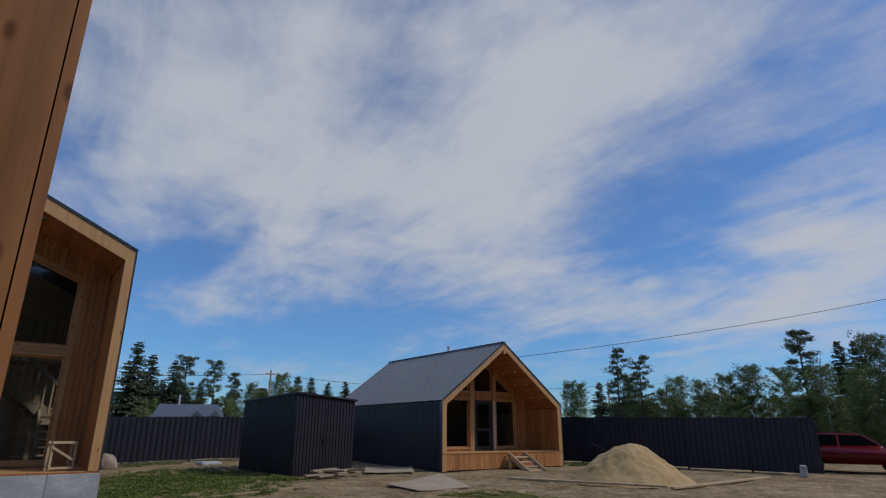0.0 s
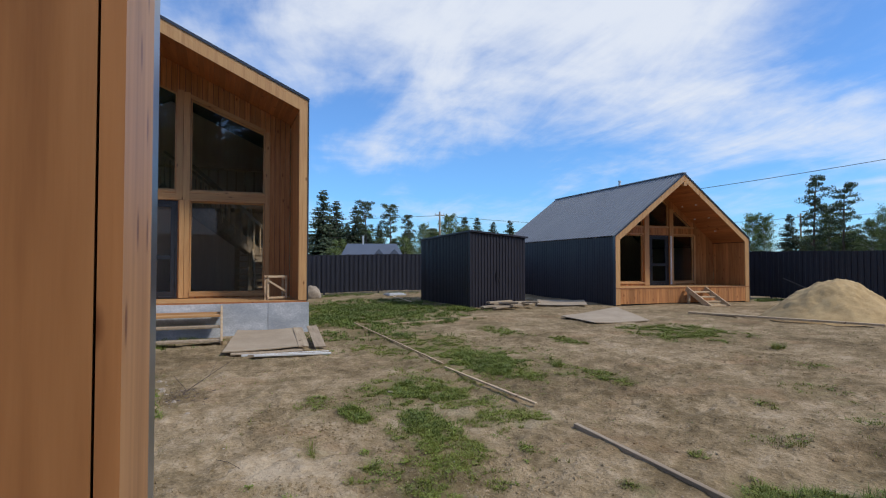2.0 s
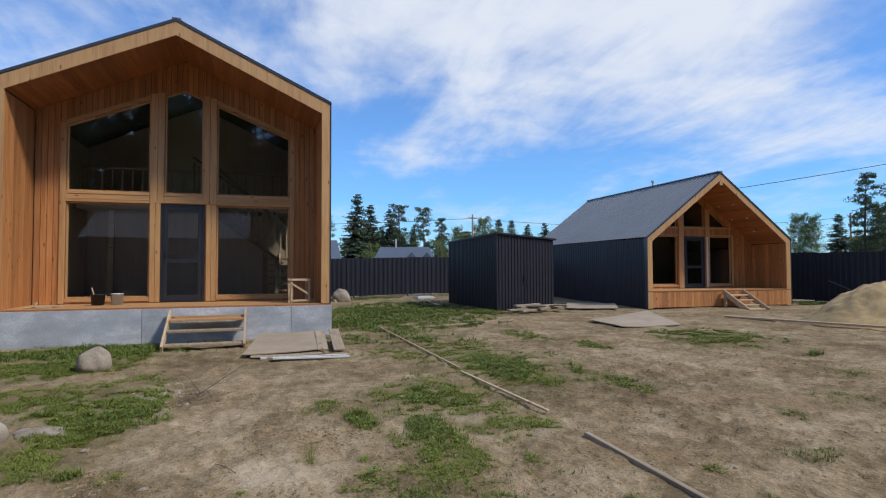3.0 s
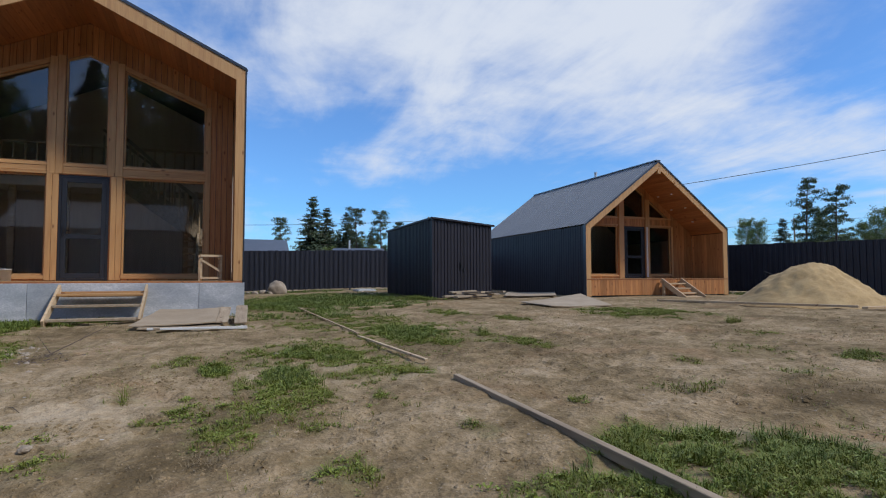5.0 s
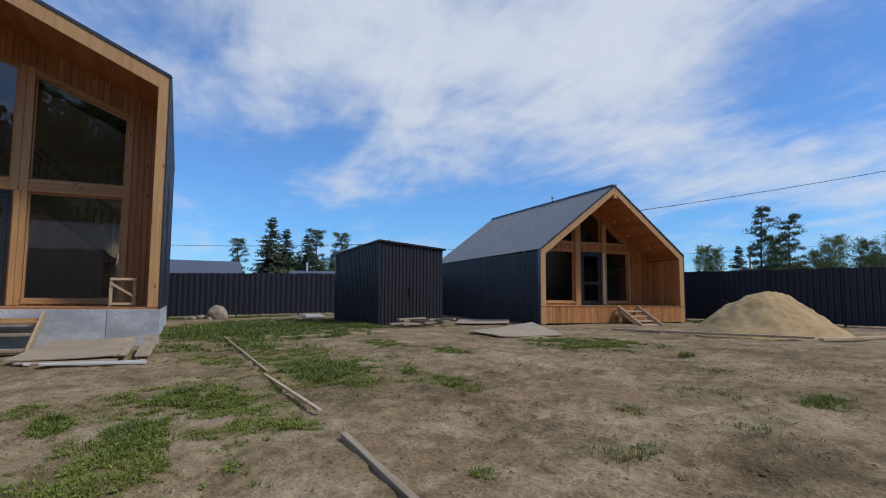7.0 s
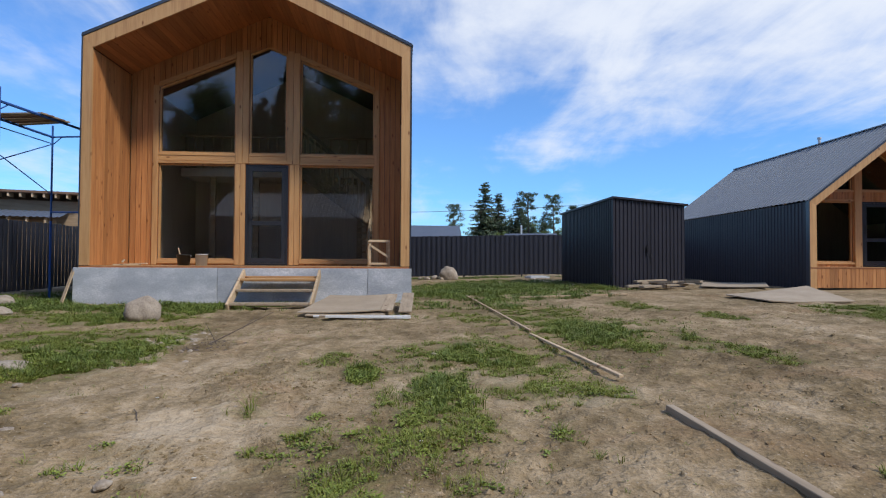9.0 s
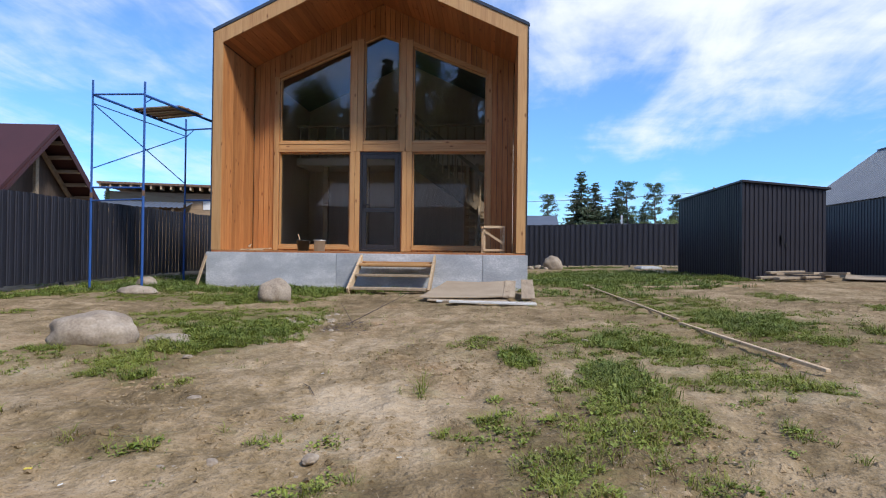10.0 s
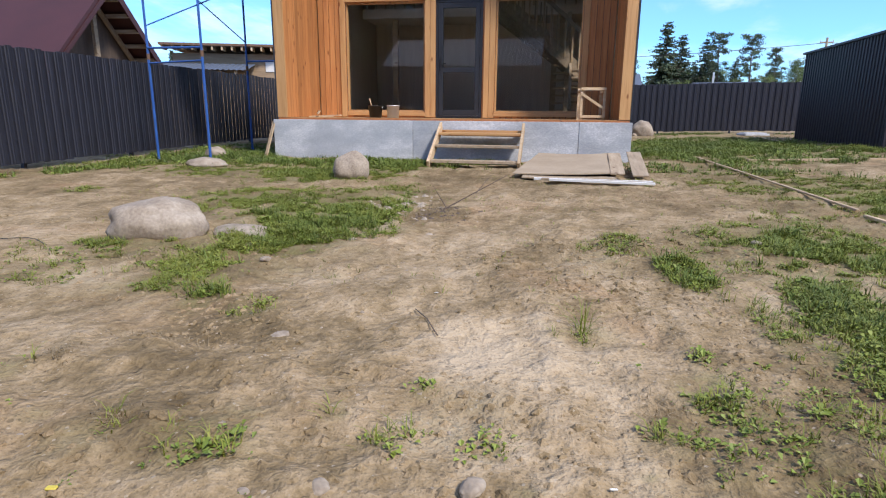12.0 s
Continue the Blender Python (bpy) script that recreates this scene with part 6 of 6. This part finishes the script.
def blades(name, roots, tuft, hmin, hmax, wid, mat, label, lay=0.5, spread=0.02):
    """Bent blades in tufts that fan outwards from each root."""
    p = np.repeat(roots, tuft, 0)
    k = len(p)
    a = rg.uniform(0, 2 * np.pi, k)
    off = np.abs(rg.normal(size=k)) * spread
    p = p + np.stack([np.cos(a), np.sin(a)], 1) * off[:, None]
    a = a + rg.normal(size=k) * 0.7
    p = np.column_stack([p, heights(p[:, 0], p[:, 1]) - 0.006])
    size = np.repeat(rg.uniform(0.6, 1.25, len(roots)), tuft)
    h = rg.uniform(hmin, hmax, k) * size
    lean = rg.uniform(0.15, lay, k) * h
    d = np.stack([np.cos(a), np.sin(a), np.zeros(k)], 1)
    s = np.stack([-np.sin(a), np.cos(a), np.zeros(k)], 1) * (wid * rg.uniform(0.6, 1.3, k))[:, None]
    z = np.zeros((k, 3))
    z[:, 2] = 1
    v = np.empty((k, 5, 3))
    v[:, 0], v[:, 1] = p - s, p + s
    mid = p + d * (lean * 0.35)[:, None] + z * (h * 0.66)[:, None]
    v[:, 2], v[:, 3] = mid + s * 0.75, mid - s * 0.75
    v[:, 4] = p + d * lean[:, None] + z * (h * rg.uniform(0.75, 1.0, k))[:, None]
    b = (np.arange(k) * 5)[:, None]
    f = (b + np.array([[0, 1, 2, 3]])).tolist() + (b + np.array([[3, 2, 4]])).tolist()
    return tagged(raw(name, v.reshape(-1, 3).tolist(), f, mat), label, "grass", kind="stuff")


def leaves(name, roots, count, size, mat, label, rise=(0.1, 1.0), spread=1.0, tall=0.6):
    """Low herbs: small folded leaves on short stalks round each root."""
    p = np.repeat(roots, count, 0)
    k = len(p)
    big = np.repeat(rg.uniform(0.55, 1.3, len(roots)), count) * size
    a, e = rg.uniform(0, 2 * np.pi, k), rg.uniform(*rise, k)
    L = big * rg.uniform(0.5, 1.2, k)
    w = L * rg.uniform(0.26, 0.46, k)
    r = np.abs(rg.normal(size=k)) * big * spread
    p = p + np.stack([np.cos(a), np.sin(a)], 1) * r[:, None]
    base = np.column_stack([p, heights(p[:, 0], p[:, 1]) + big * tall * rg.random(k) * np.exp(-r / (big * spread * 2 + 1e-6))])
    a = a + rg.normal(size=k) * 0.8
    d = np.stack([np.cos(a) * np.cos(e), np.sin(a) * np.cos(e), np.sin(e)], 1)
    s = np.stack([-np.sin(a), np.cos(a), np.zeros(k)], 1)
    up = np.array([0, 0, 1.0])
    m = base + d * (L * 0.5)[:, None]
    v = np.empty((k, 4, 3))
    v[:, 0] = base
    v[:, 1] = m + s * w[:, None] + up * (w * 0.35)[:, None]
    v[:, 2] = base + d * L[:, None] - up * (L * 0.22)[:, None]
    v[:, 3] = m - s * w[:, None] + up * (w * 0.35)[:, None]
    b = (np.arange(k) * 4)[:, None]
    f = (b + np.array([[0, 2, 1]])).tolist() + (b + np.array([[0, 3, 2]])).tolist()
    return tagged(raw(name, v.reshape(-1, 3).tolist(), f, mat), label, "weeds", kind="stuff")


def strewn(x0, x1, y0, y1, n, k, seed, edge):
    """Points spread over a stretch of the yard in loose drifts."""
    p = np.stack([rg.uniform(x0, x1, n), rg.uniform(y0, y1, n)], 1)
    return p[drift(p[:, 0] * k, p[:, 1] * k, seed) > edge]


blades("meadow_grass", grow(MEADOW, 190, 41), 9, 0.03, 0.11, 0.006, M_MEADOW, "patches of fresh green meadow grass", 1.5, 0.06)
leaves("meadow_herbs", grow(MEADOW, 120, 43), 9, 0.045, M_WEED, "low leafy herbs among the meadow grass")
blades("grass_tufts", grow(TURF, 560, 45), 11, 0.012, 0.055, 0.0021, M_GRASS, "scattered tufts of short fresh green grass", 1.9, 0.018)
leaves("turf_herbs", grow(TURF, 520, 47), 9, 0.020, M_WEED, "low mats of small-leaved green herbs")
LUSH = [(-1.05, 7.9, 0.5, 0.95, 1.6), (2.63, 7.5, 0.35, 0.6, 1.2), (4.1, 3.2, 0.6, 0.4, 1.5), (1.64, 6.85, 0.14, 0.3, 1.3), (4.2, 8.9, 0.5, 0.8, 1.2), (2.3, 6.1, 0.25, 0.5, 1.0), (-1.7, 12.2, 0.5, 0.7, 1.2), (-2.5, 11.3, 0.7, 0.6, 1.0), (-0.84, 5.9, 0.1, 0.15, 1.0)]
blades("lush_grass", grow(LUSH, 230, 71), 10, 0.035, 0.095, 0.0028, M_MEADOW, "thick tufts of fresh green grass", 1.6, 0.03)
leaves("lush_herbs", grow(LUSH, 260, 73), 9, 0.028, M_WEED, "thick leafy herbs among fresh grass", (0.1, 1.0), 0.9, 1.0)
CLUMPS = [(9.55, 7.95, 0.16, 0.14, 1.2), (7.72, 4.77, 0.14, 0.1, 0.5), (3.82, 3.55, 0.16, 0.12, 0.9), (1.02, 5.82, 0.10, 0.06, 0.5), (3.13, 4.09, 0.06, 0.06, 1.0), (5.0, 4.35, 0.12, 0.1, 0.25), (7.2, 16.9, 0.35, 0.4, 0.9), (5.1, 8.1, 0.1, 0.12, 0.6)]
blades("grass_clumps", grow(CLUMPS, 300, 49), 16, 0.05, 0.13, 0.0022, M_GRASS, "clumps of long thin green grass", 2.4, 0.03)
ROSETTES = [(0.46, 5.14, 0.04, 0.05, 1.0), (0.46, 4.82, 0.06, 0.05, 1.0), (0.74, 4.88, 0.03, 0.04, 1.0), (0.03, 4.73, 0.07, 0.06, 0.8), (1.41, 5.33, 0.09, 0.09, 1.2), (1.44, 5.6, 0.05, 0.07, 1.0), (1.72, 5.15, 0.05, 0.05, 0.9), (2.02, 5.5, 0.1, 0.25, 0.6),
            (1.85, 5.9, 0.08, 0.08, 0.7), (1.6, 5.05, 0.08, 0.07, 0.8), (0.83, 4.71, 0.04, 0.03, 0.8), (2.25, 4.6, 0.12, 0.1, 0.6), (1.45, 4.75, 0.1, 0.05, 0.6), (4.1, 3.3, 0.4, 0.3, 0.5), (0.2, 5.0, 0.05, 0.04, 0.7)]
leaves("broadleaf_weeds", grow(ROSETTES, 300, 51), 9, 0.027, M_WEED, "broad-leaved green weeds in small rosettes on sandy soil", (0.1, 0.9), 0.5, 0.5)
blades("sparse_grass", strewn(-4, 13, 3.0, 14, 4200, 1.1, 53, 0.1), 3, 0.012, 0.05, 0.0022, M_GRASS, "thin single blades of grass on sandy soil", 1.6, 0.02)
leaves("seedlings", strewn(-3, 12, 3.6, 13, 2200, 1.3, 55, 0.15), 4, 0.014, M_WEED, "tiny green seedlings scattered over the soil")
WITHERED = [(0.7, 5.02, 0.12, 0.06, 1.0), (-0.6, 5.4, 0.28, 0.12, 0.9), (-0.95, 5.25, 0.22, 0.2, 0.7), (-0.5, 4.72, 0.22, 0.15, 0.7), (1.5, 4.72, 0.3, 0.1, 0.7), (2.05, 4.6, 0.25, 0.2, 0.8), (1.25, 5.2, 0.15, 0.1, 0.6),
            (-1.55, 6.55, 0.35, 0.25, 0.8), (1.5, 4.2, 0.25, 0.25, 0.7), (5.9, 3.9, 0.4, 0.25, 0.6), (5.0, 4.4, 0.25, 0.2, 0.7), (6.9, 5.1, 0.15, 0.15, 0.7), (1.3, 7.3, 0.3, 0.4, 0.5), (-0.16, 8.58, 0.3, 0.3, 0.7)]
tagged(blades("withered_grass", grow(WITHERED, 300, 59), 10, 0.012, 0.045, 0.0016, M_DRY, "matted tufts of withered brown grass", 2.6, 0.03), category="dry grass")
tagged(blades("dry_straw", strewn(-3.5, 8, 2.8, 10, 1900, 0.9, 57, 0.0), 3, 0.008, 0.022, 0.0013, M_DRY, "dry straw and dead stalks on the soil", 3.0, 0.05), category="straw")


# ---- clods, pebbles, twigs ----
def lumps(pts, name, mat, label, smin, smax, category):
    """Crumbs: rough eight-cornered lumps half bedded in the ground."""
    base = np.array([(1, 0, 0.1), (0.3, 0.9, 0.0), (-0.8, 0.55, 0.1), (-0.75, -0.6, 0.0), (0.35, -0.85, 0.1), (0.1, 0.05, 0.75), (0.5, 0.5, 0.5), (-0.4, -0.2, 0.6)])
    tri = np.array([(0, 1, 6), (1, 2, 5), (2, 3, 7), (3, 4, 7), (4, 0, 5), (0, 6, 5), (6, 1, 5), (5, 2, 7), (7, 4, 5)])
    pts = np.asarray(pts, float)
    k = len(pts)
    s = smin * (smax / smin) ** (rg.random(k) ** 2.2)
    a = rg.uniform(0, 6.28, k)[:, None]
    q = base[None] * rg.uniform(0.6, 1.25, (k, 8, 3))
    v = np.empty((k, 8, 3))
    v[:, :, 0] = pts[:, :1] + s[:, None] * (q[:, :, 0] * np.cos(a) - q[:, :, 1] * np.sin(a))
    v[:, :, 1] = pts[:, 1:] + s[:, None] * (q[:, :, 0] * np.sin(a) + q[:, :, 1] * np.cos(a))
    v[:, :, 2] = heights(pts[:, 0], pts[:, 1])[:, None] - 0.003 + s[:, None] * 0.75 * q[:, :, 2]
    f = (tri[None] + 8 * np.arange(k)[:, None, None]).reshape(-1, 3).tolist()
    return tagged(raw(name, v.reshape(-1, 3).tolist(), f, mat), label, category, kind="stuff")


cl = np.concatenate([strewn(-4, 10, 2.8, 12, 30000, 0.8, 61, -0.1), strewn(-1.6, 2.6, 3.9, 7.5, 16000, 1.6, 63, -0.1)])
dark = np.concatenate([np.stack([x + rg.normal(size=420) * rx, y + rg.normal(size=420) * ry], 1) for x, y, rx, ry, k in TONE_A + TONE_B if k < -0.3])
cl = np.concatenate([cl, strewn(2.5, 13, 3.4, 15, 15000, 1.2, 67, 0.0)])
lumps(cl, "soil_clods", M_GROUND, "small crumbs and clods of sandy soil", 0.004, 0.030, "clods")
lumps(dark, "earth_crumbs", M_GROUND, "fine dark crumbs of turned earth", 0.003, 0.016, "clods")
lumps(strewn(-3, 8, 2.8, 10, 2600, 0.9, 65, -0.3), "pebbles", M_STONE, "small pale pebbles strewn over the soil", 0.003, 0.015, "pebbles")
rub = np.array([-0.62, 8.6]) + rg.normal(size=(240, 2)) * np.array([0.2, 0.5])
lumps(rub, "rubble", M_STONE, "pale rubble stones beside the grass", 0.012, 0.05, "rubble")
for i, (p, q, r) in enumerate((((-0.16, 8.68, 0), (0.44, 9.13, 0.32), 0.007), ((-0.11, 8.73, 0), (-0.31, 8.98, 0.2), 0.005), ((0.14, 8.88, 0.16), (0.24, 9.28, 0.3), 0.004))):
    bm = bmesh.new()
    z = height(p[0], p[1])
    stick(bm, (p[0], p[1], z + p[2]), (q[0], q[1], z + q[2]), r, 6, r * 0.4)
    tagged(part("dry_twig", bm, M_BARK), "dry bare twig sticking out of the soil", "twig", "twigs")
lumps(np.array([-0.16, 8.63]) + rg.normal(size=(160, 2)) * np.array([0.14, 0.2]), "root_clod", M_BARK, "dark clod of roots and soil", 0.008, 0.035, "clods")
bm = bmesh.new()
pts = [Vector((-4.4 + 0.09 * i, 6.4 + 0.16 * math.sin(i * 0.45) + 0.012 * i, 0)) for i in range(22)]
for p in pts:
    p.z = height(p.x, p.y) + 0.012
for a, b in zip(pts, pts[1:]):
    stick(bm, a, b, 0.003, 6)
tagged(part("ground_cable", bm, M_CABLE), "black cable lying loosely on the sand", "cable")

# larger single stones and litter on the soil in front
for i, (x, y, r) in enumerate(((-0.62, 4.67, 0.024), (-0.59, 4.72, 0.021), (0.7, 4.68, 0.042), (0.32, 4.62, 0.034), (0.14, 4.57, 0.02), (-0.91, 6.68, 0.035), (-0.23, 5.51, 0.046), (0.17, 5.27, 0.019), (2.27, 7.62, 0.038), (0.05, 4.82, 0.023), (-0.09, 4.75, 0.019))):
    tagged(boulder(x, y, r, r * 0.7, r * 0.45, 40 * i, "small pale field stone lying on the sandy soil", 40 + i, 0.25, "stone"), category="stone", group="stones on the soil")
for i, (x, y, a) in enumerate(((0.05, 4.42, 40), (-0.12, 4.38, 70), (1.05, 4.75, 10), (2.05, 5.0, 30), (2.2, 5.45, 80), (0.3, 6.2, 20), (2.4, 5.9, 50))):
    d = Vector((math.cos(radians(a)), math.sin(radians(a)), 0)) * 0.011
    c = Vector((x, y, height(x, y) + 0.012))
    plank_thing("litter_scrap", c - d, c + d, 0.006, 0.004, M_CURTAIN, "tiny white paper scrap on the soil", "litter", "scraps on the soil")
bm = bmesh.new()
for a, b in (((0.24, 5.99), (0.34, 5.8)), ((0.34, 5.8), (0.42, 5.63))):
    stick(bm, (*a, height(*a) + 0.01), (*b, height(*b) + 0.012), 0.0028, 6)
tagged(part("dry_twig", bm, M_BARK), "dry brown stick lying on the sand", "twig", "twigs")
bm = bmesh.new()
box(bm, -0.014, 0.014, -0.008, 0.008, 0.0, 0.008, None, 0.003)
scrap = tagged(part("yellow_scrap", bm, M_SPONGE), "small yellow plastic scrap lying on the soil", "litter")
scrap.matrix_world = pose(-0.33, 4.48, height(-0.33, 4.48), 0, 0, 12)
